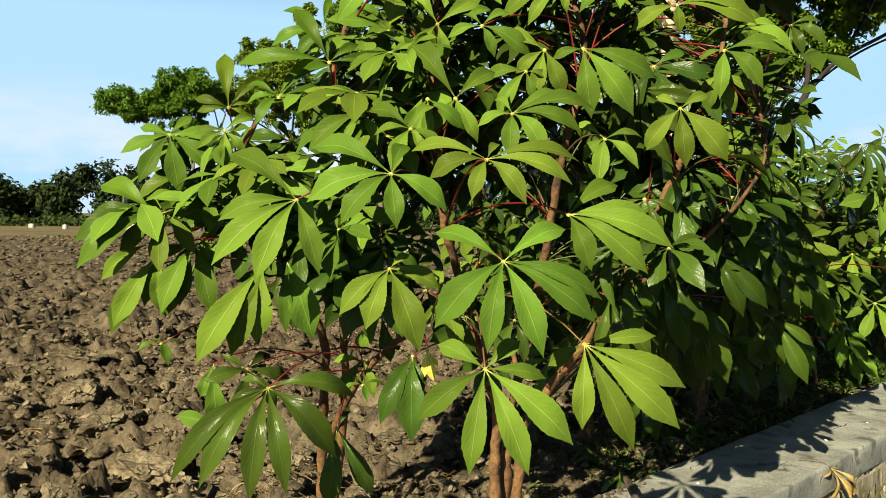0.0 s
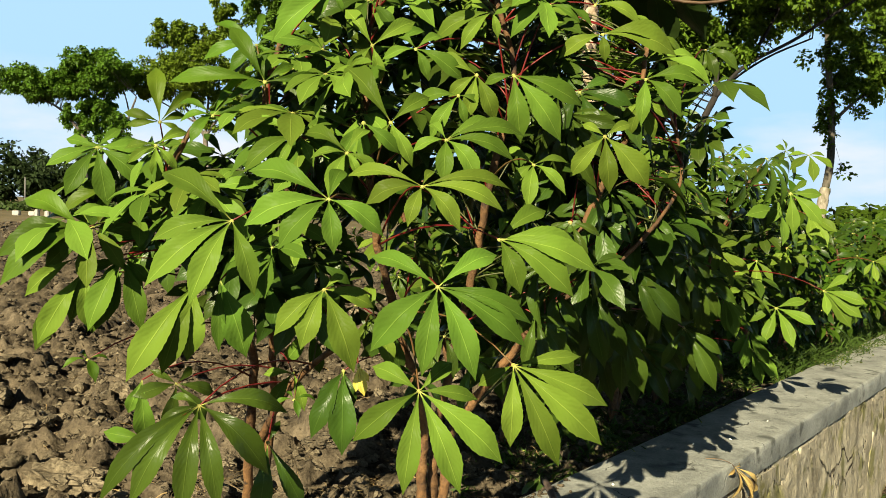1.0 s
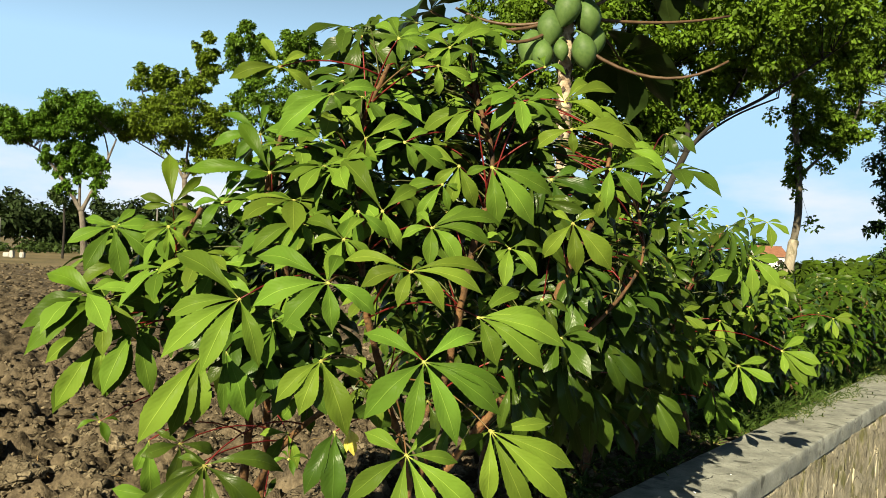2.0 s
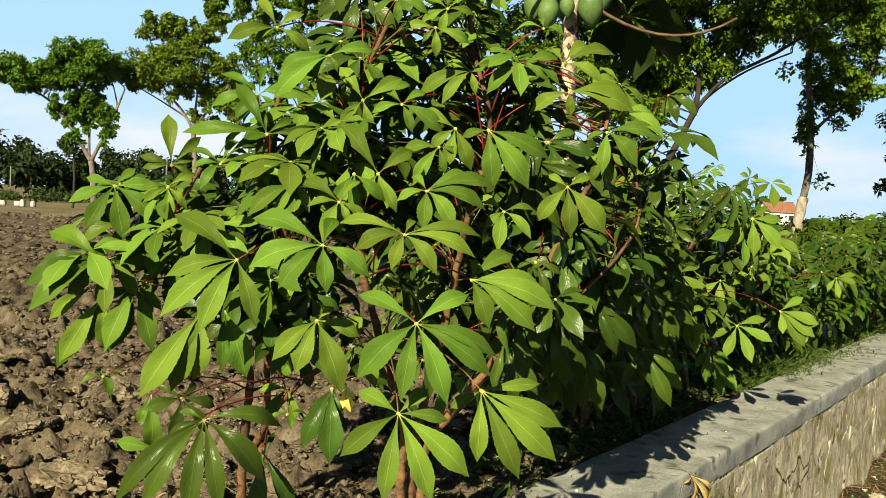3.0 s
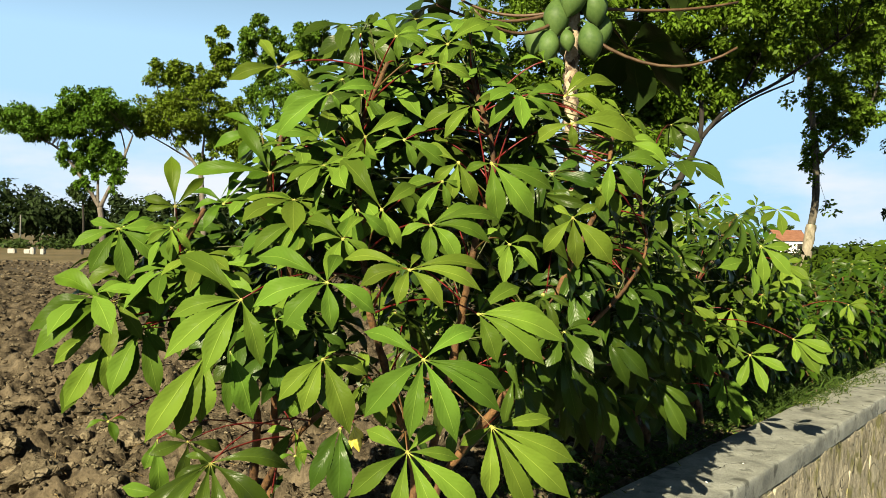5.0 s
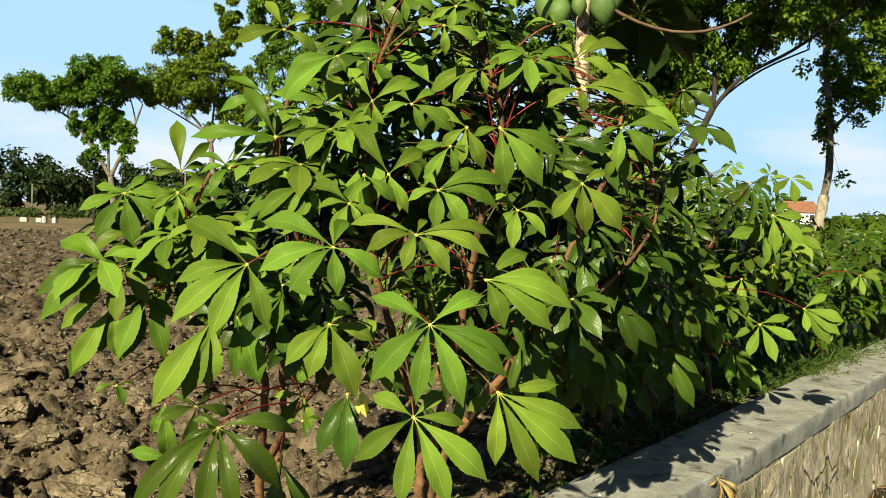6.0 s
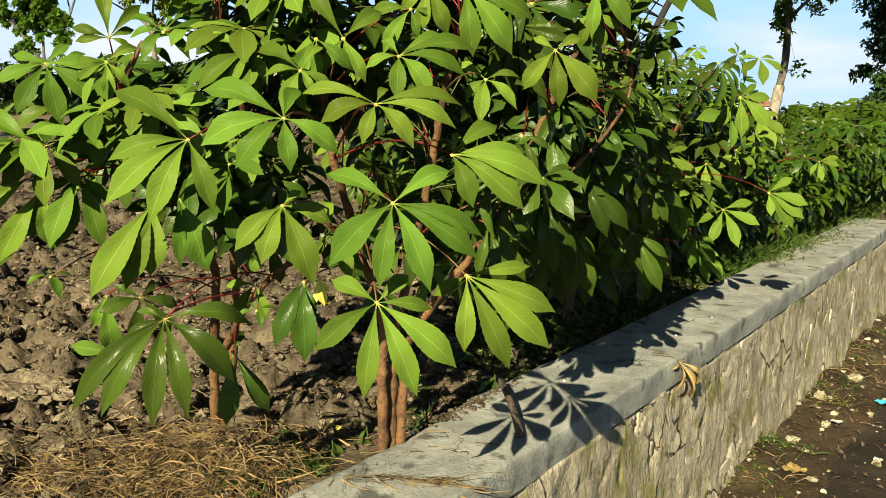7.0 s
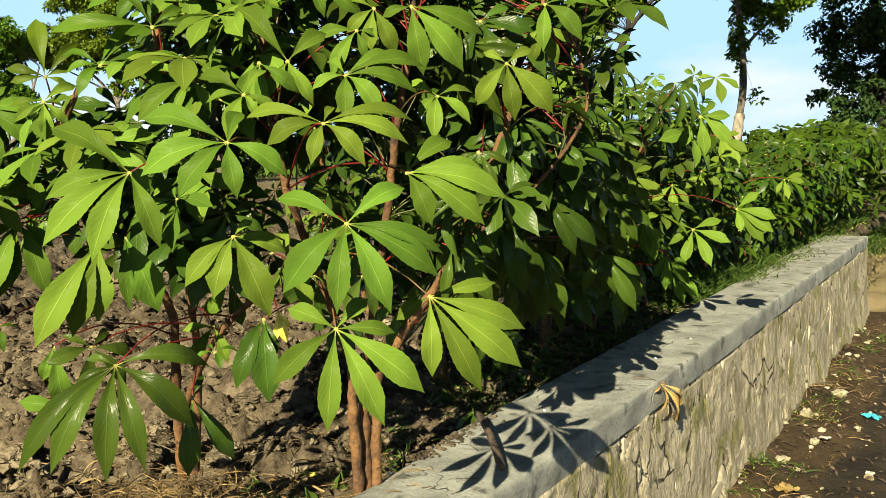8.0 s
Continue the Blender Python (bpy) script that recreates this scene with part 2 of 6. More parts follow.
PETIOLE_PALE = mat("pale_petiole", (0.0785, 0.0314, 0.0105), (0.1152, 0.0785, 0.0209), 18, 0.5, 0.1, 90, vary=0.2)
PETIOLE_GREEN = mat("green_petiole", (0.0288, 0.0367, 0.0073), (0.0628, 0.0681, 0.0157), 18, 0.5, 0.1, 90, vary=0.2)
PAPAYA_STALK = mat("papaya_stalk", (0.0471, 0.0236, 0.0115), (0.1047, 0.0628, 0.0314), 18, 0.5, 0.1, 90)
BARK = mat("tree_bark", (0.0471, 0.0377, 0.0288), (0.1571, 0.1361, 0.11), 5, 0.9, 0.8, 40, vary=0.1, stretch=(1, 1, 0.35))
CREEPER_BARK = mat("creeper_covered_bark", (0.0329, 0.0302, 0.0207), (0.1319, 0.113, 0.0848), 7, 0.9, 0.9, 40, stretch=(1, 1, 0.5), spots=((0.0157, 0.0262, 0.0063), 8, 0.55))
BARK_DARK = mat("dark_bark", (0.0068, 0.0058, 0.0047), (0.0255, 0.0204, 0.0153), 5, 0.9, 0.8, 40, stretch=(1, 1, 0.35))
PAPAYA_BARK = mat("papaya_bark", (0.17, 0.115, 0.065), (0.50, 0.41, 0.285), 14, 0.85, 0.6, 50, stretch=(1, 1, 1.5), spots=((0.0733, 0.0445, 0.0262), 13, 0.6))
PAPAYA_SKIN = mat("green_papaya_skin", (0.040, 0.080, 0.018), (0.082, 0.135, 0.036), 9, 0.55, 0.08, 60, vary=0.12, spec=0.2)
# old leaves, and inner ones whose shade is put into this dark colour
LEAF_OLD_SHADED = leaf_mat("old_and_shaded_cassava_blade", (0.0078, 0.0255, 0.0006), (0.024, 0.060, 0.0012), (0.058, 0.096, 0.015), rough=0.32, gloss=0.12, vein_width=0.028)
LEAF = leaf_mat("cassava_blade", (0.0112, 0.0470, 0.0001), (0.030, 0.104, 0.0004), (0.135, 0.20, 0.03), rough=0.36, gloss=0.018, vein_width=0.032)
LEAF_FAR_OLD = leaf_mat("old_far_cassava_blade", (0.0115, 0.0314, 0.0018), (0.0262, 0.0628, 0.0021), (0.0367, 0.0681, 0.0079), gloss=0.2, vary=0.4)
LEAF_FAR = leaf_mat("far_cassava_blade", (0.0232, 0.0482, 0.0013), (0.0451, 0.09, 0.0028), (0.0419, 0.0785, 0.0079), vary=0.4)
LEAF_ROW = leaf_mat("row_cassava_blade", (0.0185, 0.0387, 0.0018), (0.0369, 0.0737, 0.0028), (0.0419, 0.0681, 0.0079), vary=0.45)
LEAF_YOUNG = leaf_mat("young_cassava_blade", (0.0293, 0.0707, 0.0021), (0.0681, 0.1309, 0.0042), (0.0733, 0.1152, 0.0131), rough=0.45)
LEAF_YELLOW = leaf_mat("yellowed_blade", (0.55, 0.47, 0.03), (0.6, 0.5, 0.05), (0.6, 0.55, 0.15))
LEAF_PAPAYA = leaf_mat("papaya_blade", (0.0063, 0.0178, 0.0021), (0.0157, 0.0367, 0.0032), (0.0314, 0.0524, 0.0131))
TREE_GREEN = leaf_mat("tree_leaf", (0.0578, 0.1099, 0.0062), (0.1256, 0.2074, 0.0126), (0.0629, 0.1256, 0.0126), 0.5, 0.22, 0.42)
TREE_YELLOW = leaf_mat("yellowish_tree_leaf", (0.0736, 0.1472, 0.0069), (0.1207, 0.1898, 0.0092), (0.0782, 0.1207, 0.0121), 0.5, 0.22, 0.45)
TREE_DARK = leaf_mat("dark_tree_leaf", (0.0374, 0.0681, 0.0149), (0.0341, 0.0681, 0.0103), (0.0209, 0.0367, 0.0105), 0.5, 0.15, 0.4)
WOODS = leaf_mat("far_woods_leaf", (0.0173, 0.0313, 0.0071), (0.0313, 0.051, 0.0095), (0.0157, 0.0262, 0.0079), 0.7, 0.08, 0.4)
WEED = leaf_mat("weed_blade", (0.0262, 0.055, 0.0052), (0.0628, 0.1152, 0.0105), (0.0524, 0.089, 0.0209), 0.5, 0.2, 0.35)
STRAW = mat("dry_straw", (0.0330, 0.0195, 0.0080), (0.2200, 0.1500, 0.0560), 16, 0.7, 0.2, 60, vary=0.6)
DRY_LEAF = mat("dried_leaf", (0.1885, 0.1152, 0.0314), (0.356, 0.2618, 0.089), 25, 0.7, 0.3, 80, vary=0.2)
DRY_BROWN = mat("brown_litter", (0.033, 0.0199, 0.0111), (0.1319, 0.0879, 0.0514), 20, 0.85, 0.3, 70, vary=0.35)
STICK = mat("broken_stick", (0.0367, 0.0236, 0.0157), (0.1047, 0.0733, 0.0524), 30, 0.85, 0.5, 90)
PAPER = mat("torn_paper", (0.55, 0.53, 0.48), (0.82, 0.80, 0.75), 14, 0.8, 0.2, 60)
PLASTIC = mat("blue_plastic", (0.03, 0.35, 0.50), (0.10, 0.55, 0.68), 10, 0.35, 0.1, 40)
ROOF_TILE = mat("clay_roof_tile", (0.15, 0.062, 0.034), (0.24, 0.115, 0.068), 1.2, 0.8, 0.3, 9, vary=0.15)
PALE_BARK = mat("pale_foot_bark", (0.13, 0.11, 0.078), (0.29, 0.255, 0.19), 9, 0.9, 0.7, 40, stretch=(1, 1, 0.5), spots=((0.10, 0.09, 0.05), 8, 0.6))
PLASTER = mat("white_plaster", (0.55, 0.54, 0.50), (0.80, 0.79, 0.76), 0.6, 0.85, 0.1, 6)
WHITE_BLOCK = mat("white_painted_block", (0.21, 0.198, 0.18), (0.36, 0.348, 0.318), 1.5, 0.8, 0.1, 12)
POLE_GREY = mat("grey_post", (0.0838, 0.0796, 0.0733), (0.1508, 0.1466, 0.1382), 3, 0.85, 0.2, 30)


# ---- mesh tools ----
class Geo:
    """Vertices, faces and lengthwise coordinates of one mesh."""

    def __init__(self):
        self.v, self.f, self.uv, self.smooth = [], [], [], True

    def grid(self, rows, uvs=None, closed=False):
        """Faces between rows of points, each row as long as the next."""
        o, w = len(self.v), len(rows[0])
        for i, r in enumerate(rows):
            self.v.extend(tuple(p) for p in r)
            self.uv.extend(uvs[i] if uvs else [(0.25, 0.5)] * w)
        for i in range(len(rows) - 1):
            for j in range(w if closed else w - 1):
                a, b = o + i * w + j, o + i * w + (j + 1) % w
                self.f.append((a, b, b + w, a + w))

    def tube(self, pts, radii, n=7, wobble=0.0, rng=None):
        pts = [Vector(p) for p in pts]
        rows = []
        side = None
        for i, p in enumerate(pts):
            d = (pts[min(i + 1, len(pts) - 1)] - pts[max(i - 1, 0)]).normalized()
            if side is None:
                side = d.orthogonal().normalized()
            side = (side - d * side.dot(d)).normalized()
            up = d.cross(side)
            row = []
            for k in range(n):
                a = 2 * math.pi * k / n
                r = radii[i] * (1 + (rng.uniform(-wobble, wobble) if wobble else 0))
                row.append(p + side * (r * math.cos(a)) + up * (r * math.sin(a)))
            rows.append(row)
        o = len(self.v)
        self.grid(rows, closed=True)
        self.f.append(tuple(range(o + n - 1, o - 1, -1)))
        last = o + (len(pts) - 1) * n
        self.f.append(tuple(range(last, last + n)))

    def quad(self, a, b, c, d):
        o = len(self.v)
        self.v.extend((tuple(a), tuple(b), tuple(c), tuple(d)))
        self.uv.extend(((0.5, 0.1), (0.9, 0.5), (0.5, 0.95), (0.1, 0.5)))
        self.f.append((o, o + 1, o + 2, o + 3))

    def mesh(self, name, *materials):
        me = bpy.data.meshes.new(name)
        me.from_pydata(self.v, [], self.f)
        for m in materials:
            me.materials.append(m)
        if self.uv:
            layer = me.uv_layers.new(name="blade")
            idx = np.empty(len(me.loops), dtype=np.int32)
            me.loops.foreach_get("vertex_index", idx)
            layer.data.foreach_set("uv", np.array(self.uv, dtype=np.float32)[idx].ravel())
        me.polygons.foreach_set("use_smooth", [self.smooth] * len(me.polygons))
        me.update()
        return me


def part(name, geo, material, parent=None, label="", at=None):
    data = geo.mesh(name, material) if isinstance(geo, Geo) else geo
    ob = new(name, data)
    ob.parent = parent
    if at is not None:
        ob.matrix_local = at
    if label:
        tagged(ob, label)
    return ob


def empty(name, place, label, category, group="", kind=""):
    ob = new(name)
    ob.location = place
    ob.empty_display_size = 0.1
    return tagged(ob, label, category, group, kind)


def bend(a, b, c, n=8):
    """Points along the curve from a to c, drawn towards b."""
    a, b, c = Vector(a), Vector(b), Vector(c)
    return [a.lerp(b, k / n).lerp(b.lerp(c, k / n), k / n) for k in range(n + 1)]


def polyline(pts, per=4):
    """A smooth line through pts."""
    pts = [Vector(p) for p in pts]
    out = []
    for i in range(len(pts) - 1):
        p0, p1, p2, p3 = pts[max(i - 1, 0)], pts[i], pts[i + 1], pts[min(i + 2, len(pts) - 1)]
        for k in range(per):
            t = k / per
            out.append(0.5 * (2 * p1 + (p2 - p0) * t + (2 * p0 - 5 * p1 + 4 * p2 - p3) * t * t + (3 * p1 - p0 - 3 * p2 + p3) * t ** 3))
    out.append(pts[-1])
    return out


FINE_STEPS = [k / 28 for k in range(29)]
STEPS = (0.0, 0.06, 0.13, 0.21, 0.30, 0.39, 0.48, 0.57, 0.65, 0.72, 0.79, 0.85, 0.905, 0.955, 1.0)


def outline(t):
    """Half width along a leaf finger: narrow at its foot, widest past the middle, pointed."""
    if t >= 1:
        return 0.0
    return (0.04 + 7.6 * t ** 2.15 * (1 - t) ** 1.05) * (1 - 0.6 * max(0.0, (t - 0.78) / 0.22) ** 1.3)


def lobe(g, angle, length, rng, width=0.285, droop=0.10, fold=0.30, coarse=False, fine=False, sway=1.0):
    """One finger of a palmate leaf from the origin, at angle degrees from -y in the xy plane; z is its upper side."""
    a = radians(angle)
    ax, side = Vector((math.sin(a), -math.cos(a), 0)), Vector((math.cos(a), math.sin(a), 0))
    half = length * width * 0.5 * rng.uniform(0.9, 1.1)
    curve, tw, sag = sway * rng.uniform(-0.10, 0.10), rng.uniform(-0.28, 0.28), sway * rng.uniform(-0.18, 0.08)
    cross = (-1, 0, 1) if coarse else (-1, -0.5, 0, 0.5, 1)
    rows, uvs = [], []
    wave = rng.uniform(0, 6)
    for i, t in enumerate(FINE_STEPS if fine else STEPS):
        if coarse and i % 2:
            continue
        w = half * outline(t) * (1 + (0.0 if coarse else 0.022 * (-1) ** i * (0.15 < t < 0.97)))
        mid = ax * (length * t) + side * (length * curve * t * t) + Vector((0, 0, length * (droop * 1.6 * t * (1 - t) - droop * 0.6 * t ** 3 + sag * t)))
        row, urow = [], []
        for c in cross:
            lift = fold * abs(c) * w - 0.5 * fold * c * c * w * t + 0.08 * w * math.sin(4.2 * t * math.pi + 2 * c + wave) + tw * c * w * t
            row.append(mid + side * (c * w) + Vector((0, 0, lift)))
            urow.append((0.5 + 0.5 * c, t))
        rows.append(row)
        uvs.append(urow)
    g.grid(rows, uvs)


def leaf_geo(lobes, rng, **kw):
    g = Geo()
    for a, ln, *wide in lobes:
        lobe(g, a, ln, rng, **({**kw, "width": wide[0]} if wide else kw))
    if len(lobes) > 2:      # the pale knot where the fingers meet
        o, r = len(g.v), 0.0048
        g.v.append((0, 0, 0.004))
        g.v.extend((r * math.sin(k * 0.785), r * math.cos(k * 0.785), -0.001) for k in range(8))
        g.uv.extend([(0.5, 0.0)] * 9)
        g.f.extend((o, o + 1 + (k + 1) % 8, o + 1 + k) for k in range(8))
    return g


def facing(place, heading, lift, spin=0.0):
    """The pose of a leaf at place whose upper side faces heading (degrees from +y towards +x) and lift degrees above level."""
    h, e = radians(heading), radians(lift)
    up = Vector((math.sin(h) * math.cos(e), math.cos(h) * math.cos(e), math.sin(e)))
    down = (Vector((0, 0, -1)) + up * up.z).normalized()
    y = -down
    x = y.cross(up)
    m = Matrix((x, y, up)).transposed().to_4x4()
    return Matrix.Translation(place) @ m @ pose(0, 0, 0, 0, 0, spin)


# ---- the lie of the land: s runs along the wall, d behind its front edge ----
WALL_O, WALL_U, WALL_N = Vector((0.46, 2.04, 0)), Vector((0.594, 0.8045, 0)), Vector((0.8045, -0.594, 0))
WALL_END, COPING_W, COPING_T, LOW = 6.7, 0.375, 0.105, -0.82


def along(s, d, z=0.0):
    p = WALL_O + WALL_U * s - WALL_N * d
    return Vector((p.x, p.y, z))


def wall_sd(x, y):
    q = Vector((x, y, 0)) - WALL_O
    return q.dot(WALL_U), -q.dot(WALL_N)


def smooth(a, b, x):
    t = min(1, max(0, (x - a) / (b - a)))
    return t * t * (3 - 2 * t)


def field_z(x, y):
    """Height of the ploughed field: lumps of several sizes, flattening out with distance."""
    far = math.hypot(x, y + 0.3)
    rough = 1 - 0.75 * smooth(12, 36, far)
    s, d = wall_sd(x, y)
    rough *= smooth(0.42, 1.1, d) * 0.7 + 0.3
    z = -0.055 + 0.04 * rough * noise.noise((x * 0.55, y * 0.55, 3))
    for sc, amp in ((1.3, 0.10), (3.2, 0.130), (7.4, 0.098)):
        wx, wy = x * sc + 0.5 * noise.noise((x * sc * 1.4, y * sc * 1.4, 9)), y * sc + 0.5 * noise.noise((x * sc * 1.4, y * sc * 1.4, 19))
        dist, pts = noise.voronoi((wx, wy, sc))
        own = noise.cell_vector((pts[0].x * 57, pts[0].y * 57, sc))
        block = min(1, (dist[1] - dist[0]) * 4.0)
        tilt = (wx - pts[0].x) * (own.x - 0.5) * 1.6 + (wy - pts[0].y) * (own.y - 0.5) * 1.6
        mask = min(1, max(0, 0.55 + 1.1 * noise.noise((x * sc * 0.35, y * sc * 0.35, sc * 3))))
        z += amp * rough * mask * (block * (own.z ** 1.5 + tilt) - 0.30)
    z += 0.055 * rough * noise.fractal((x * 7, y * 7, 1), 0.75, 2.1, 5)
    z += 0.030 * rough * (abs(noise.noise((x * 19, y * 19, 4))) - 0.2)
    return z


def low_z(x, y):
    s, d = wall_sd(x, y)
    z = LOW + 0.62 * smooth(6.2, 10, s)
    return z + 0.03 * noise.noise((x * 1.3, y * 1.3, 5)) + 0.014 * noise.noise((x * 9, y * 9, 2)) + 0.10 * smooth(-0.45, -0.1, d) * (0.5 + noise.noise((x * 3, y * 3, 8)))


def make_ground():
    cx, cy = 0.2, -0.3
    angles = [a * 0.2167 - 52 for a in range(481)] + [52 + 4 * k for k in range(1, 64)]
    radii = [0.55]
    while radii[-1] < 900:
        radii.append(radii[-1] * (1.0075 if 1.6 < radii[-1] < 7 else 1.011 if 7 <= radii[-1] < 16 else 1.03))
    verts = [(cx, cy, low_z(cx, cy))]
    for r in radii:
        for a in angles:
            x, y = cx + r * math.sin(radians(a)), cy + r * math.cos(radians(a))
            s, d = wall_sd(x, y)
            if r > 70:
                z = -0.06 if d > 0.2 or s > 8 else LOW + 0.62 * smooth(6.2, 10, s)
            else:
                step = smooth(0.10, 0.26, d)
                z = field_z(x, y) * step + low_z(x, y) * (1 - step) if 0 < step < 1 else (field_z(x, y) if step else low_z(x, y))
            verts.append((x, y, z))
    w = len(angles)
    faces, mats = [], []
    for k in range(w):
        faces.append((0, 1 + (k + 1) % w, 1 + k))
        mats.append(1)
    for i in range(len(radii) - 1):
        for k in range(w):
            a, b = 1 + i * w + k, 1 + i * w + (k + 1) % w
            faces.append((a, b, b + w, a + w))
            s, d = wall_sd(verts[a][0], verts[a][1])
            if d > 0.2:
                mats.append(0 if radii[i] < 33 + 2 * math.sin(angles[k]) else 2)
            else:
                # the path turns darker beyond this wavering line
                dark_edge = -0.37 + 0.10 * noise.noise((s * 1.7, d * 1.7, 6))
                mats.append(2 if s > 6.8 and d > -1.2 else 3 if 1.5 < s < 9 and d < dark_edge else 1)
    me = bpy.data.meshes.new("ground")
    me.from_pydata(verts, [], [f[::-1] for f in faces])
    for m in (SOIL, PATH_SOIL, VERGE, DARK_EARTH):
        me.materials.append(m)
    me.polygons.foreach_set("material_index", mats)
    me.polygons.foreach_set("use_smooth", [True] * len(faces))
    me.update()
    tagged(new("ground", me), "ploughed brown field with dry clods beside lower trodden earth", "ground", kind="structure")


make_ground()


def rock(g, place, size, rng, sub=2, flat=0.65):
    """An angular lump of earth or stone, pressed flat underneath."""
    bm = bmesh.new()
    bmesh.ops.create_icosphere(bm, subdivisions=sub, radius=1)
    turn = Euler((rng.uniform(0, 6), rng.uniform(0, 6), rng.uniform(0, 6))).to_matrix()
    off = Vector((rng.uniform(0, 50), rng.uniform(0, 50), rng.uniform(0, 50)))
    st = Vector((rng.uniform(0.7, 1.3), rng.uniform(0.7, 1.3), rng.uniform(0.6, 1.0)))
    cuts = [(Vector((rng.uniform(-1, 1), rng.uniform(-1, 1), rng.uniform(-1, 1))).normalized(), rng.uniform(0.5, 0.85)) for _ in range(6)]
    o = len(g.v)
    for v in bm.verts:
        p = v.co.copy()
        for c, lim in cuts:
            over = p.dot(c) - lim
            if over > 0:
                p -= c * over
        p *= 1 + 0.40 * noise.noise(v.co * 1.9 + off) + 0.20 * noise.noise(v.co * 4.5 + off) + 0.10 * noise.noise(v.co * 11 + off)
        p = turn @ p
        p = Vector((p.x * st.x, p.y * st.y, p.z * st.z * flat)) * size
        g.v.append(tuple(p + Vector(place)))
        g.uv.append((0.25, 0.5))
    g.f.extend(tuple(o + v.index for v in f.verts) for f in bm.faces)
    bm.free()


def make_clods():
    rng = random.Random(4)
    g = Geo()
    g.smooth = False
    count = 0
    while count < 7000:
        r = 1.3 * (24 / 1.3) ** rng.random()
        a = radians(rng.uniform(-115, 35))
        x, y = 0.2 + r * math.sin(a), -0.3 + r * math.cos(a)
        s, d = wall_sd(x, y)
        if d < 0.5 or (d < 1.0 and rng.random() < 0.6):
            continue
        size = 0.008 + 0.042 * rng.random() ** 3.2 + 0.0016 * r
        rock(g, (x, y, field_z(x, y) + size * 0.2), size, rng, 2 if r < 5.0 and size > 0.022 else 1)
        count += 1
    for _ in range(4200):
        r = 1.5 + 4.5 * rng.random() ** 1.3
        a = radians(rng.uniform(-52, 12))
        x, y = 0.2 + r * math.sin(a), -0.3 + r * math.cos(a)
        if wall_sd(x, y)[1] < 0.45:
            continue
        size = 0.007 + 0.022 * rng.random() ** 2.5
        rock(g, (x, y, field_z(x, y) + size * 0.25), size, rng, 1, 0.8)
    tagged(part("clods", g, CLOD), "dry crumbling clods of turned brown earth", "clods", kind="stuff")
    g = Geo()
    g.smooth = False
    for _ in range(5500):
        r = 5.0 * (34 / 5.0) ** rng.random()
        a = radians(rng.uniform(-42, -2))
        x, y = 0.2 + r * math.sin(a), -0.3 + r * math.cos(a)
        if wall_sd(x, y)[1] < 1.0:
            continue
        size = 0.014 + 0.0028 * r * (0.4 + rng.random() ** 2)
        rock(g, (x, y, field_z(x, y) + size * 0.2), size, rng, 1, 0.75)
    tagged(part("field_clods", g, SOIL), "dark lumps of earth across the far field", "clods", kind="stuff")


make_clods()


def make_big_clods():
    rng = random.Random(9)
    for x, y, size in ((-1.22, 2.62, 0.13), (-1.0, 2.50, 0.055), (-1.42, 2.95, 0.10), (-1.05, 2.95, 0.07), (-1.7, 3.2, 0.12), (-1.1, 2.2, 0.075), (-0.92, 2.15, 0.06), (-1.3, 2.1, 0.09), (-2.1, 3.6, 0.13), (-1.9, 2.7, 0.10), (-1.5, 3.8, 0.11), (-2.6, 4.4, 0.14), (-0.75, 2.9, 0.06), (-0.4, 3.1, 0.08)):
        g = Geo()
        rock(g, (0, 0, 0), size, rng, 4, 0.6)
        g.smooth = False
        ob = part("soil_clod", g, CLOD, at=Matrix.Translation((x, y, field_z(x, y) + size * 0.12)))
        tagged(ob, "large cracked clod of pale dry earth in the field", "clod", "large clods")


make_big_clods()


def make_crumbs():
    """Loose crumbs of earth between the clods."""
    rng = random.Random(14)
    g = Geo()
    g.smooth = False
    for _ in range(9000):
        r = 1.6 + 5.5 * rng.random() ** 1.4
        a = radians(rng.uniform(-60, 30))
        x, y = 0.2 + r * math.sin(a), -0.3 + r * math.cos(a)
        if wall_sd(x, y)[1] < 0.45:
            continue
        q = rng.uniform(0.005, 0.015) + 0.001 * r
        o, z = len(g.v), field_z(x, y) + q * 0.3
        spin = rng.uniform(0, 6.28)
        for dx, dy, dz in ((1, 0, 0), (0, 1, 0), (-1, 0, 0), (0, -1, 0), (0, 0, 1), (0, 0, -1)):
            k = q * rng.uniform(0.7, 1.4)
            cx, cy = dx * math.cos(spin) - dy * math.sin(spin), dx * math.sin(spin) + dy * math.cos(spin)
            g.v.append((x + k * cx, y + k * cy, z + k * dz * 0.8))
        g.f.extend((o + i, o + (i + 1) % 4, o + 4) for i in range(4))
        g.f.extend((o + (i + 1) % 4, o + i, o + 5) for i in range(4))
    g.uv = [(0.25, 0.5)] * len(g.v)
    tagged(part("soil_crumbs", g, CLOD), "loose dry crumbs of brown earth", "soil", kind="stuff")


make_crumbs()


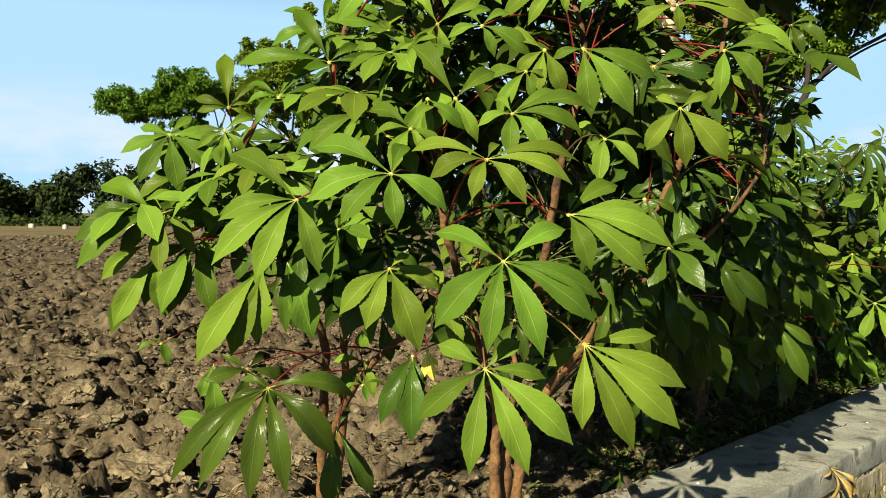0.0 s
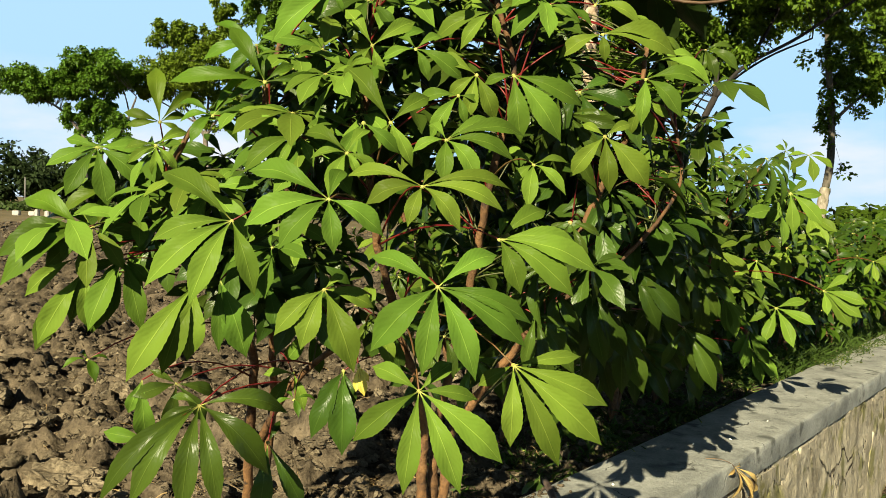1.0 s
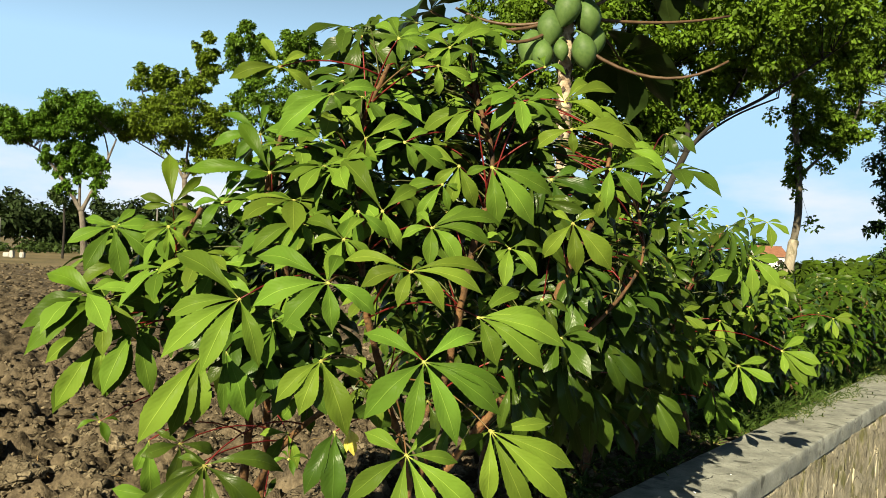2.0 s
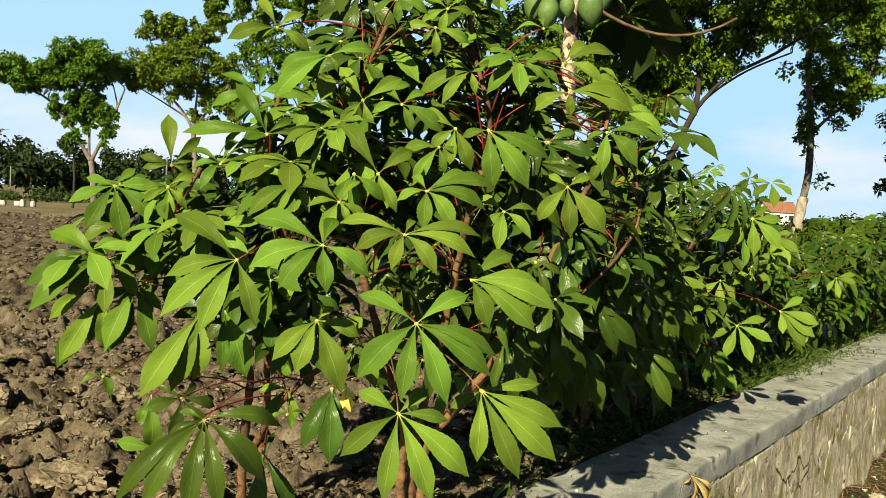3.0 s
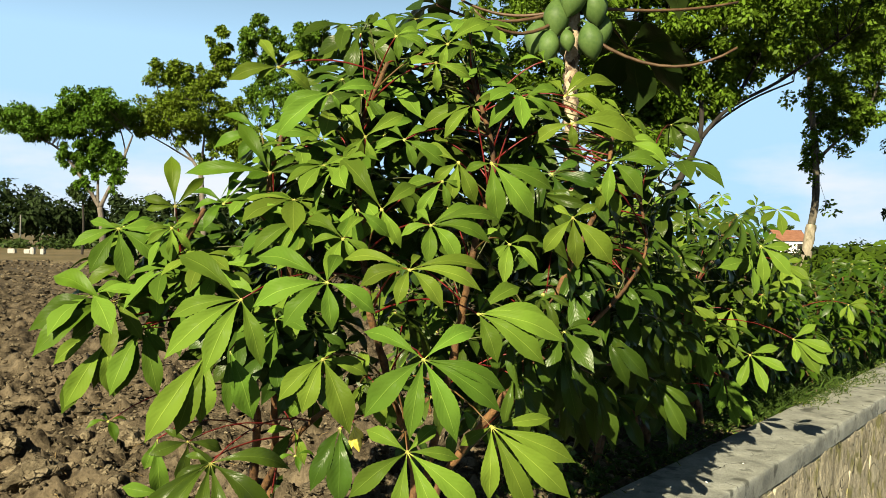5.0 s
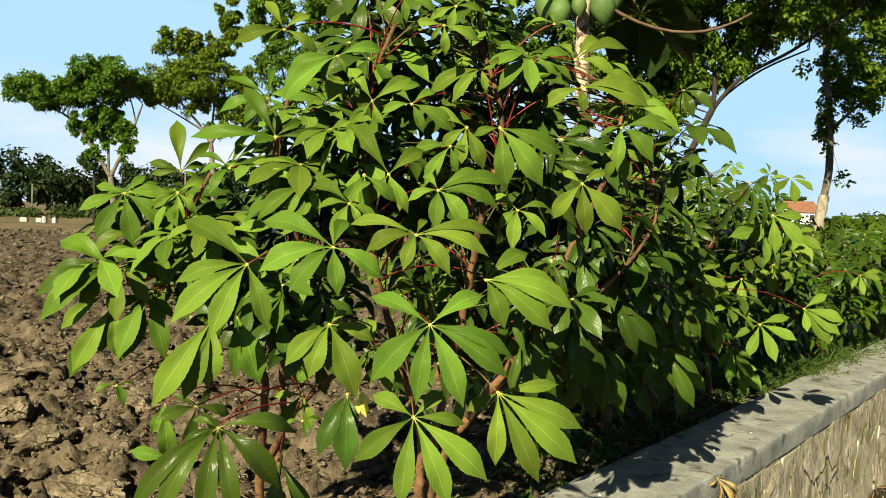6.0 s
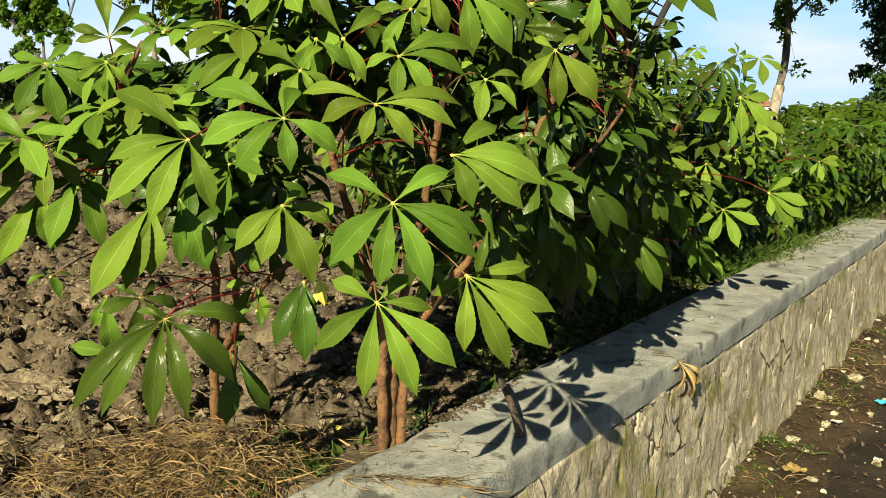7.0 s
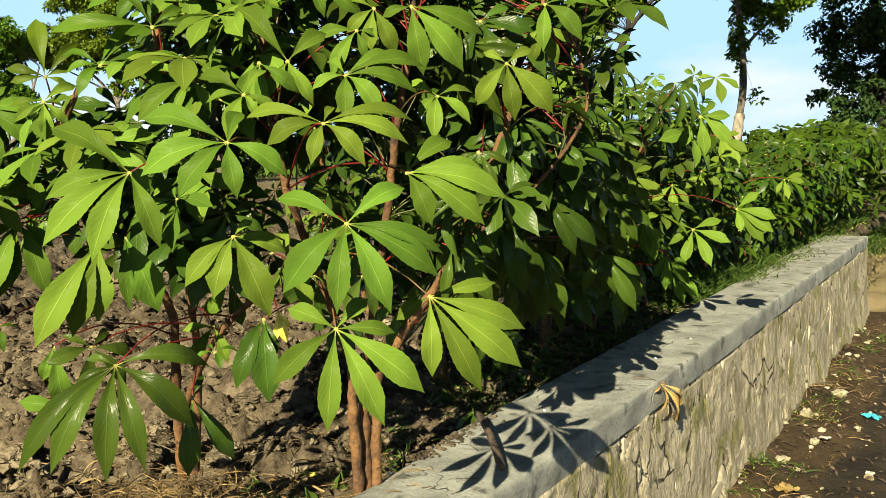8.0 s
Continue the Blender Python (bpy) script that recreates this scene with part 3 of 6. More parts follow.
# ---- the wall ----
def make_wall():
    wall = empty("wall_field", along(0, 0.19, LOW), "rubble stone retaining wall with grey concrete coping", "wall", kind="structure")
    inv = Matrix.Translation(-wall.location)
    rng = random.Random(12)
    # coping: cast in lengths, with worn rounded edges
    s = -6.0
    while s < WALL_END:
        e = min(s + 20, WALL_END)
        g = Geo()
        n = max(2, int((e - s) / 0.035))
        rows = []
        section = [(-0.015, -COPING_T), (-0.018, -COPING_T * 0.5), (-0.0175, -0.03), (-0.0165, -0.008), (-0.0125, -0.0015), (0.000, 0.0)]
        section += [(0.000 + (COPING_W - 0.018) * k / 9, 0.0) for k in range(1, 10)] + [(COPING_W - 0.004, -0.004), (COPING_W, -0.02), (COPING_W, -COPING_T)]
        for i in range(n + 1):
            ss = s + 0.004 + (e - s - 0.008) * i / n
            row = []
            narrow = 0.84 + 0.13 * smooth(-0.15, 0.35, ss)      # the back edge runs slightly aslant
            for j, (d, z) in enumerate(section):
                p = along(ss, d * narrow if j > 5 else d, z)
                chip = noise.noise((ss * 5.3, d * 6, z * 6 + 4)) * 0.007 + noise.noise((ss * 21, d * 18, z * 20)) * 0.0028
                edge = 0.006 * max(0, noise.noise((ss * 9, 1, 7))) if 1 < j < 6 else 0
                p += WALL_N * (chip if j < 6 else 0) - WALL_N * edge
                p.z += chip * (0.5 if j > 3 else 1.2) - edge
                row.append(p)
            rows.append([inv @ p for p in row])
        g.grid(rows)
        w = len(section)
        g.f.append(tuple(range(w)))
        g.f.append(tuple(range(n * w + w - 1, n * w - 1, -1)))
        part("coping", g, CONCRETE, wall, "worn grey concrete coping")
        s = e
    # core with a rough mortared face
    g = Geo()
    rows = []
    n = 1100
    for i in range(n + 1):
        ss = -6.0 + (WALL_END + 6.0) * i / n
        row = []
        for k in range(49):
            z = -COPING_T + 0.003 + (LOW - 0.12 + COPING_T) * k / 48
            d = -0.012 - 0.028 * (k / 48) + 0.010 * noise.noise((ss * 4.5, z * 3.5, 2)) + 0.0075 * noise.noise((ss * 12, z * 9, 6)) + 0.0055 * noise.noise((ss * 31, z * 24, 3)) - 0.02 * smooth(0.6, 1, k / 48) * (1 + noise.noise((ss * 2, 0, 4)))
            crack = noise.noise((ss * 2.3, z * 0.9, 31)) + 0.35 * noise.noise((ss * 9, z * 8, 33))
            d += 0.030 * max(0, 1 - abs(crack) / 0.045) * smooth(-0.1, 0.25, noise.noise((ss * 1.7, z * 2.5, 12)))
            d += 0.030 * max(0, 1 - k / 2.8) * smooth(-0.05, 0.25, noise.noise((ss * 3.1, 0, 21)))
            row.append(inv @ along(ss, d, z))
        rows.append(row)
    g.grid([r + [inv @ along(-6.0 + (WALL_END + 6.0) * i / n, 0.34, LOW - 0.12), inv @ along(-6.0 + (WALL_END + 6.0) * i / n, 0.34, -COPING_T + 0.003)] for i, r in enumerate(rows)], closed=True)
    w = 51
    g.f.append(tuple(range(w)))
    g.f.append(tuple(range(n * w + w - 1, n * w - 1, -1)))
    part("core", g, MORTAR, wall, "streaked crumbling mortar")
    # stones set in the face, fitted to their neighbours
    levels = (-0.112, -0.37, -0.61, -0.88)

    def course(i, s):
        return levels[i] + (0.11 * noise.noise((s * 2.6, i * 4.7, 2)) if 0 < i < 3 else 0)

    for r in range(3):
        cuts, ss = [], -3.0
        while ss < WALL_END - 0.05:
            cuts.append((ss, rng.uniform(-0.6, 0.6)))
            ss += rng.uniform(0.16, 0.52)
        for (s0, k0), (s1, k1) in zip(cuts, cuts[1:]):
            ins, zc, sc = rng.uniform(0.003, 0.010), (levels[r] + levels[r + 1]) / 2, (s0 + s1) / 2
            ring = []
            for u in (0.06, 0.5, 0.94):
                s = s0 + (s1 - s0) * u
                ring.append((s, course(r, s) - ins - rng.uniform(0, 0.008)))
            ring.append((s1 + rng.uniform(-0.012, 0), zc))
            for u in (0.94, 0.5, 0.06):
                s = s0 + (s1 - s0) * u
                ring.append((s, course(r + 1, s) + ins + rng.uniform(0, 0.008)))
            ring.append((s0 + rng.uniform(0, 0.012), zc))
            lean0, proud, tip = (k0 + k1) / 2, rng.uniform(-0.005, 0.003), rng.uniform(-0.03, 0.03)
            pts = []
            for s, z in ring:
                edge = k0 if s < sc else k1
                s += edge * (z - zc) * 0.6 + (ins if s < sc else -ins)
                pts.append((s, z))
            g = Geo()
            g.smooth = False
            rows = []
            for k, dep in ((1.0, 0.05), (1.0, 0.004), (0.95, -proud - 0.003), (0.55, -proud - 0.006)):
                rows.append([inv @ along(sc + (s - sc) * k, -0.0025 + 0.040 * (zc + 0.1) + dep + (tip * (z - zc) + 0.006 * noise.noise((s * 15, z * 15, 3)) if dep < 0 else 0), zc + (z - zc) * k) for s, z in pts])
            m = len(pts)
            g.grid(rows, closed=True)
            g.f.append(tuple(range(3 * m, 4 * m)))
            part("stone", g, STONE, wall)


make_wall()


# ---- cassava ----
def stem_radius(k, n, r0, r1):
    return r0 + (r1 - r0) * (k / max(1, n)) ** 0.7


def make_stem(plant, pts, r0, r1, rng, material=BARK_YOUNG):
    """A knobbly stem through pts, with leaf scars; returns points along it in the world."""
    line = polyline(pts, 8)
    g = Geo()
    n = len(line) - 1
    radii = [stem_radius(k, n, r0, r1) * (1.12 if k % 3 == 0 else 0.96) * rng.uniform(0.95, 1.06) for k in range(n + 1)]
    line = [p + Vector((rng.uniform(-1, 1), rng.uniform(-1, 1), 0)) * 0.15 * r0 for p in line]
    inv = plant.matrix_basis.inverted()
    g.tube([inv @ p for p in line], radii, 10, 0.09, rng)
    part("stem", g, material, plant)
    return line


def petiole(leaf, centre, m, node, r=0.0020, material=PETIOLE):
    """The leaf stalk, as a part of its leaf: from the node on the stem, arching up and in under the blade."""
    inv = m.inverted()
    a, c = Vector(node), Vector(centre)
    mid = a.lerp(c, 0.55) + Vector((0, 0, 0.20 * (c - a).length))
    line = [inv @ p for p in bend(a, mid, c, 6)]
    g = Geo()
    g.tube(line, [r * (1.35 - 0.5 * k / 6) for k in range(7)], 5)
    part("petiole", g, material, leaf, "thin red leaf stalk" if material is PETIOLE else "thin green leaf stalk" if material is PETIOLE_GREEN else "thin pale leaf stalk")


def nearest_node(nodes, c, want, rng):
    best, pick = 9e9, None
    for p in nodes:
        dist = (p - c).length
        cost = abs(dist - want) + max(0, p.z - c.z - 0.02) * 1.5 + max(0, c.y - p.y + 0.02) * 0.6 + rng.uniform(0, 0.22)
        if cost < best:
            best, pick = cost, p
    return pick


MAIN = empty("cassava_plant", (0.08, 2.07, -0.04), "bushy green cassava plant with red leaf stalks by the wall", "plant", "cassava plants")
MAIN_RNG = random.Random(21)
MAIN_NODES = []
for stem_pts, ra, rb in (
        (((0.064, 2.06, -0.06), (0.058, 2.05, 0.20), (0.058, 2.04, 0.36), (0.0, 1.96, 0.60), (-0.05, 1.80, 0.86), (-0.08, 1.86, 1.10), (-0.09, 1.88, 1.32), (-0.02, 1.86, 1.50)), 0.0165, 0.006),
        (((0.082, 2.08, -0.06), (0.085, 2.09, 0.15), (0.10, 2.08, 0.35), (0.17, 2.0, 0.70), (0.22, 1.95, 1.0), (0.27, 1.97, 1.25), (0.20, 1.98, 1.5)), 0.0185, 0.006),
        (((0.108, 2.085, -0.06), (0.118, 2.095, 0.16), (0.142, 2.11, 0.32), (0.34, 2.04, 0.62), (0.47, 1.98, 0.92), (0.59, 2.06, 1.18), (0.62, 2.1, 1.36)), 0.0175, 0.006),
        (((-0.50, 2.36, -0.08), (-0.47, 2.26, 0.25), (-0.43, 2.12, 0.52), (-0.52, 1.93, 0.76), (-0.57, 1.84, 0.94), (-0.50, 1.83, 1.10)), 0.017, 0.006),
        (((-0.47, 2.37, -0.08), (-0.40, 2.25, 0.30), (-0.36, 2.08, 0.62), (-0.28, 1.90, 0.92), (-0.33, 1.84, 1.12), (-0.28, 1.86, 1.38)), 0.015, 0.006),
        (((-0.46, 2.30, 0.18), (-0.33, 2.15, 0.40), (-0.16, 2.0, 0.56), (0.0, 1.86, 0.66)), 0.013, 0.006),
        (((0.36, 2.02, 0.66), (0.56, 2.02, 0.80), (0.72, 2.1, 1.0), (0.70, 2.15, 1.2)), 0.007, 0.004)):
    MAIN_NODES += make_stem(MAIN, stem_pts, ra, rb, MAIN_RNG)[3:]


def main_leaf(place, heading, lift, lobes, material=LEAF, stalk=0.24, width=0.305, fold=0.56, droop=0.34):
    m = facing(place, heading, lift)
    leaf = part("leaf", leaf_geo(lobes, MAIN_RNG, width=width, fold=fold, droop=droop, fine=True, sway=0.35), material, MAIN, at=MAIN.matrix_basis.inverted() @ m)
    c = Vector(place)
    petiole(leaf, c, m, nearest_node(MAIN_NODES, c, stalk, MAIN_RNG), material=MAIN_RNG.choice((PETIOLE, PETIOLE, PETIOLE_PALE)))


main_leaf((0.122, 1.402, 0.774), 176, 30, ((-121, 0.155, 0.27), (127, 0.143, 0.27), (-46, 0.168, 0.31), (-10, 0.167, 0.26), (25, 0.183, 0.28), (58, 0.194, 0.25), (73, 0.187, 0.21)))
main_leaf((-0.091, 1.420, 0.932), 170, 31, ((-118, 0.176, 0.27), (-73, 0.163, 0.30), (-43, 0.132, 0.34), (5, 0.106, 0.34), (61, 0.122, 0.34), (163, 0.086, 0.34)))
main_leaf((-0.304, 1.513, 0.884), 164, 29, ((-131, 0.200, 0.27), (-79, 0.160, 0.23), (-51, 0.207, 0.27), (-25, 0.184, 0.26), (17, 0.159, 0.27)))
main_leaf((0.083, 1.464, 0.962), 175, 37, ((-105, 0.158, 0.17), (-75, 0.114, 0.34), (-16, 0.088, 0.34), (42, 0.115, 0.34), (79, 0.165, 0.26), (97, 0.180, 0.21), (156, 0.053, 0.34)))
main_leaf((0.121, 1.592, 1.063), 177, 37, ((-3, 0.101, 0.34), (38, 0.118, 0.34), (82, 0.146, 0.33), (103, 0.174, 0.23), (123, 0.136, 0.26), (-70, 0.075, 0.34), (-145, 0.065, 0.34)))
main_leaf((-0.076, 1.530, 1.027), 171, 35, ((-127, 0.117), (-86, 0.074), (-21, 0.106), (26, 0.058), (57, 0.078), (151, 0.091)))
main_leaf((0.093, 1.386, 0.580), 175, 26, ((-54, 0.151, 0.28), (-8, 0.185, 0.24), (24, 0.196, 0.25), (53, 0.201, 0.23), (88, 0.112, 0.25), (133, 0.087, 0.34), (-121, 0.104, 0.34)))
main_leaf((-0.122, 1.560, 0.746), 170, 30, ((-21, 0.130, 0.34), (20, 0.181, 0.34), (-49, 0.136, 0.34), (75, 0.108, 0.34), (134, 0.056, 0.34)))
main_leaf((-0.402, 1.620, 0.477), 162, 36, ((92, 0.196, 0.22), (45, 0.206, 0.25), (10, 0.224, 0.20), (-10, 0.233, 0.20), (-37, 0.238, 0.21), (-50, 0.266, 0.16), (-68, 0.096, 0.25), (-115, 0.068, 0.25)), LEAF_OLD_SHADED, fold=0.60, droop=0.5)
main_leaf((-0.291, 1.780, 0.355), 165, 18, ((30, 0.178, 0.25), (-5, 0.181, 0.25), (151, 0.060, 0.25)), LEAF_OLD_SHADED, fold=0.5, droop=0.4)
main_leaf((0.470, 1.752, 1.092), 186, 16, ((-39, 0.116, 0.34), (5, 0.129, 0.34), (42, 0.150, 0.34), (124, 0.070, 0.34), (-122, 0.062, 0.34)))
main_leaf((0.262, 1.787, 1.230), 181, 13, ((6, 0.154, 0.33), (40, 0.182, 0.32), (69, 0.173, 0.27), (-75, 0.070, 0.34)))
main_leaf((0.177, 1.800, 1.231), 179, 13, ((-10, 0.105, 0.34), (24, 0.116, 0.34), (-117, 0.106, 0.34), (-51, 0.082, 0.34)))
main_leaf((-0.191, 1.600, 1.064), 168, 34, ((-55, 0.137, 0.29), (-30, 0.095, 0.30), (-112, 0.122, 0.21), (69, 0.094, 0.30), (127, 0.091, 0.29), (25, 0.075, 0.30)))
main_leaf((0.271, 1.500, 0.614), 181, 19, ((50, 0.231, 0.24), (27, 0.213, 0.24), (72, 0.203, 0.24), (100, 0.139, 0.21), (1, 0.159, 0.26), (-59, 0.081, 0.34)))
main_leaf((0.237, 1.560, 0.861), 180, 30, ((22, 0.120, 0.34), (54, 0.186, 0.27), (75, 0.211, 0.25), (92, 0.170, 0.24), (132, 0.130, 0.34), (170, 0.061, 0.34)))
main_leaf((0.347, 1.900, 1.417), 183, 28, ((-51, 0.121, 0.34), (-3, 0.082, 0.34), (62, 0.083, 0.34), (112, 0.106, 0.34), (-88, 0.137, 0.27), (-125, 0.083, 0.34)))
main_leaf((0.479, 1.920, 1.354), 186, 22, ((-61, 0.117, 0.34), (6, 0.070, 0.34), (80, 0.183, 0.34), (93, 0.164, 0.25)))
main_leaf((0.465, 1.980, 1.439), 186, 35, ((67, 0.128, 0.34), (113, 0.160, 0.25), (141, 0.119, 0.31), (-149, 0.092, 0.34)))
main_leaf((0.209, 1.880, 1.393), 179, 23, ((-112, 0.076), (-67, 0.152), (-41, 0.118), (15, 0.067), (115, 0.081)))
main_leaf((0.035, 1.800, 1.288), 175, 23, ((-134, 0.071), (-75, 0.081), (22, 0.082), (57, 0.130), (128, 0.078)))
main_leaf((0.001, 1.620, 1.099), 173, 18, ((-143, 0.182), (-32, 0.083), (14, 0.052), (27, 0.101), (131, 0.113)))
main_leaf((-0.054, 1.600, 1.095), 172, 13, ((-33, 0.091), (2, 0.088), (53, 0.098)))
main_leaf((-0.385, 1.631, 1.106), 163, 43, ((-124, 0.096, 0.26), (156, 0.119, 0.21), (132, 0.233, 0.17), (40, 0.081, 0.30), (-33, 0.083, 0.30), (99, 0.134, 0.28), (-85, 0.069, 0.30)), LEAF_YOUNG)
main_leaf((-0.548, 1.750, 1.101), 160, 10, ((-174, 0.144, 0.28), (-108, 0.083, 0.29), (-83, 0.073, 0.29), (115, 0.061, 0.30), (72, 0.047, 0.30), (138, 0.112, 0.19)), LEAF_YOUNG)
main_leaf((-0.545, 1.720, 1.045), 160, 25, ((3, 0.091, 0.30), (-54, 0.072, 0.30), (39, 0.075, 0.30), (124, 0.084, 0.30), (-89, 0.068, 0.30)))
main_leaf((-0.690, 1.669, 0.853), 156, 33, ((-74, 0.180, 0.24), (-53, 0.202, 0.26), (-129, 0.162, 0.33), (-89, 0.151, 0.28), (-29, 0.083, 0.34)), LEAF_YOUNG)
main_leaf((-0.701, 1.700, 0.755), 156, 17, ((-30, 0.184), (-12, 0.116), (6, 0.059), (6, 0.135)))
main_leaf((-0.703, 1.850, 0.945), 157, 37, ((-133, 0.067), (-96, 0.082), (-66, 0.127), (-20, 0.094), (27, 0.109)), LEAF_YOUNG)
main_leaf((-0.281, 1.660, 1.185), 165, 11, ((-149, 0.158, 0.24), (-92, 0.203, 0.18), (-166, 0.062, 0.28), (94, 0.146, 0.21), (128, 0.080, 0.28)), LEAF_YOUNG)
main_leaf((-0.287, 1.750, 1.462), 166, 14, ((-148, 0.097), (-76, 0.128), (-61, 0.064), (61, 0.099), (129, 0.084)))
main_leaf((-0.145, 1.720, 1.392), 170, 20, ((-71, 0.134), (-51, 0.174), (-35, 0.073), (27, 0.046), (107, 0.120)))
main_leaf((0.013, 1.750, 1.544), 174, 26, ((-162, 0.085), (-128, 0.080), (-53, 0.067), (7, 0.066), (72, 0.089), (117, 0.068)))
main_leaf((0.141, 1.820, 1.542), 178, 17, ((-179, 0.051), (-123, 0.077), (-58, 0.082), (-11, 0.069), (84, 0.071), (126, 0.140)))
main_leaf((0.114, 1.780, 1.484), 177, 8, ((-94, 0.077), (-42, 0.050), (6, 0.076), (70, 0.097)))
main_leaf((0.403, 1.950, 1.529), 184, 48, ((-166, 0.067), (-94, 0.082), (73, 0.062)))
main_leaf((-0.067, 1.800, 1.294), 172, 8, ((-145, 0.112), (-42, 0.090), (16, 0.085), (124, 0.125)))
main_leaf((-0.360, 1.620, 0.752), 164, 19, ((21, 0.171, 0.34), (-2, 0.152, 0.19)))
main_leaf((-0.425, 1.650, 0.738), 161, 20, ((-36, 0.246, 0.26), (-21, 0.200, 0.31), (-5, 0.164, 0.34)))
main_leaf((-0.642, 1.750, 0.780), 158, 21, ((-72, 0.095), (-28, 0.067), (-20, 0.174), (-7, 0.143), (37, 0.090)))
# a low leaf in half shade, darkened through its blade colour
main_leaf((-0.126, 1.850, 0.519), 170, 28, ((-26, 0.174, 0.30), (-1, 0.195, 0.31), (-32, 0.107, 0.34), (14, 0.092, 0.34)), LEAF_OLD_SHADED)
main_leaf((-0.041, 1.750, 0.666), 173, 30, ((-169, 0.091), (-33, 0.071), (22, 0.123), (92, 0.069)))
main_leaf((-0.367, 1.900, 1.309), 166, 25, ((-124, 0.129, 0.19), (-75, 0.133, 0.25), (-39, 0.096, 0.30), (174, 0.115, 0.17), (49, 0.068, 0.30), (116, 0.081, 0.30)), LEAF_YOUNG)
main_leaf((0.137, 1.780, 1.180), 177, 21, ((-87, 0.097), (-32, 0.119), (14, 0.071), (78, 0.057)))
main_leaf((0.310, 1.700, 1.022), 182, 40, ((-122, 0.090), (-39, 0.069), (-7, 0.111), (46, 0.096), (104, 0.082)))
main_leaf((-0.029, 1.900, 1.310), 173, 28, ((-61, 0.081), (-26, 0.089), (131, 0.104), (170, 0.072)))
main_leaf((-0.606, 1.850, 0.834), 159, 30, ((-73, 0.121), (-33, 0.097), (29, 0.090), (92, 0.070)))
main_leaf((-0.273, 1.950, 0.488), 168, 33, ((-89, 0.075), (-30, 0.111), (19, 0.101)))
main_leaf((0.593, 1.950, 1.253), 189, 30, ((-70, 0.061), (-3, 0.123), (44, 0.128), (92, 0.143), (144, 0.046)))
main_leaf((0.586, 1.980, 1.201), 189, 11, ((-46, 0.058), (-16, 0.088), (25, 0.100), (65, 0.084)))
main_leaf((0.629, 2.000, 1.306), 189, 44, ((-87, 0.074), (17, 0.058), (65, 0.145), (105, 0.105)))
# this leaf's shade is put into its dark blade colour
main_leaf((0.900, 2.600, 1.452), 193, 30, ((-6, 0.085), (19, 0.110), (58, 0.125), (103, 0.090)), LEAF_OLD_SHADED)
main_leaf((0.467, 2.000, 0.745), 186, 12, ((-6, 0.222), (14, 0.228), (31, 0.228), (70, 0.148), (99, 0.084)), LEAF_OLD_SHADED, width=0.23, fold=0.80)
main_leaf((0.612, 2.120, 0.773), 189, 14, ((-94, 0.056), (-7, 0.123), (24, 0.179), (42, 0.191), (113, 0.075)), LEAF_OLD_SHADED, width=0.23, fold=0.80)
main_leaf((0.510, 2.080, 0.847), 186, 24, ((-86, 0.110), (-14, 0.104), (28, 0.109), (94, 0.093)), width=0.30, fold=0.35)
main_leaf((0.363, 1.980, 0.717), 183, 20, ((-41, 0.087), (-10, 0.127), (15, 0.187), (34, 0.177)), LEAF_OLD_SHADED, width=0.23, fold=0.80)
main_leaf((0.857, 2.550, 0.558), 192, 17, ((-26, 0.145), (15, 0.142), (30, 0.218), (59, 0.143)), LEAF_OLD_SHADED, width=0.23, fold=0.80)
main_leaf((0.660, 2.250, 0.860), 189, 19, ((-69, 0.061), (-15, 0.128), (13, 0.157), (44, 0.113)), LEAF_OLD_SHADED, width=0.23, fold=0.80)
main_leaf((0.582, 2.150, 0.637), 188, 15, ((-16, 0.140), (6, 0.210), (19, 0.216), (40, 0.120)), LEAF_OLD_SHADED, width=0.23, fold=0.80)
main_leaf((0.336, 1.850, 0.672), 183, 17, ((-12, 0.135), (13, 0.174), (34, 0.166), (72, 0.077)), LEAF_OLD_SHADED, width=0.23, fold=0.80)
main_leaf((0.937, 2.750, 0.731), 193, 17, ((-85, 0.048), (-18, 0.178), (7, 0.222), (27, 0.174), (80, 0.080)), LEAF_OLD_SHADED, width=0.23, fold=0.80)
main_leaf((0.778, 2.500, 0.710), 191, 16, ((-13, 0.157), (9, 0.186), (33, 0.147)), LEAF_OLD_SHADED, width=0.23, fold=0.80)
main_leaf((0.399, 1.750, 0.897), 184, 24, ((-71, 0.057), (-22, 0.096), (22, 0.105), (70, 0.073)), LEAF_OLD_SHADED, width=0.23, fold=0.80)
main_leaf((0.523, 2.200, 0.572), 186, 15, ((-6, 0.152), (19, 0.187), (44, 0.127)), LEAF_OLD_SHADED, width=0.23, fold=0.80)
main_leaf((-0.079, 1.780, 0.546), 172, 18, ((-6, 0.060), (13, 0.071), (34, 0.044)), LEAF_YELLOW)
main_leaf((-0.700, 1.720, 0.549), 156, 67, ((-151, 0.049), (-75, 0.056), (16, 0.072), (96, 0.050)), LEAF_YOUNG)
main_leaf((-0.235, 1.800, 0.455), 168, 69, ((-148, 0.048), (-72, 0.050), (13, 0.055), (101, 0.055)), LEAF_YOUNG)
main_leaf((-0.626, 1.740, 0.779), 160, 30, ((-70, 0.077, 0.34), (-25, 0.175, 0.30), (16, 0.170, 0.26), (50, 0.082, 0.34),))
main_leaf((-0.588, 1.760, 0.498), 162, 12, ((4, 0.151, 0.30), (-21, 0.083, 0.34),))
main_leaf((-0.556, 1.740, 0.361), 162, 16, ((-101, 0.112, 0.30),))
main_leaf((-0.722, 1.700, 0.783), 157, 26, ((-51, 0.128, 0.31),))
main_leaf((-0.730, 1.700, 0.721), 157, 20, ((-28, 0.158, 0.27),))
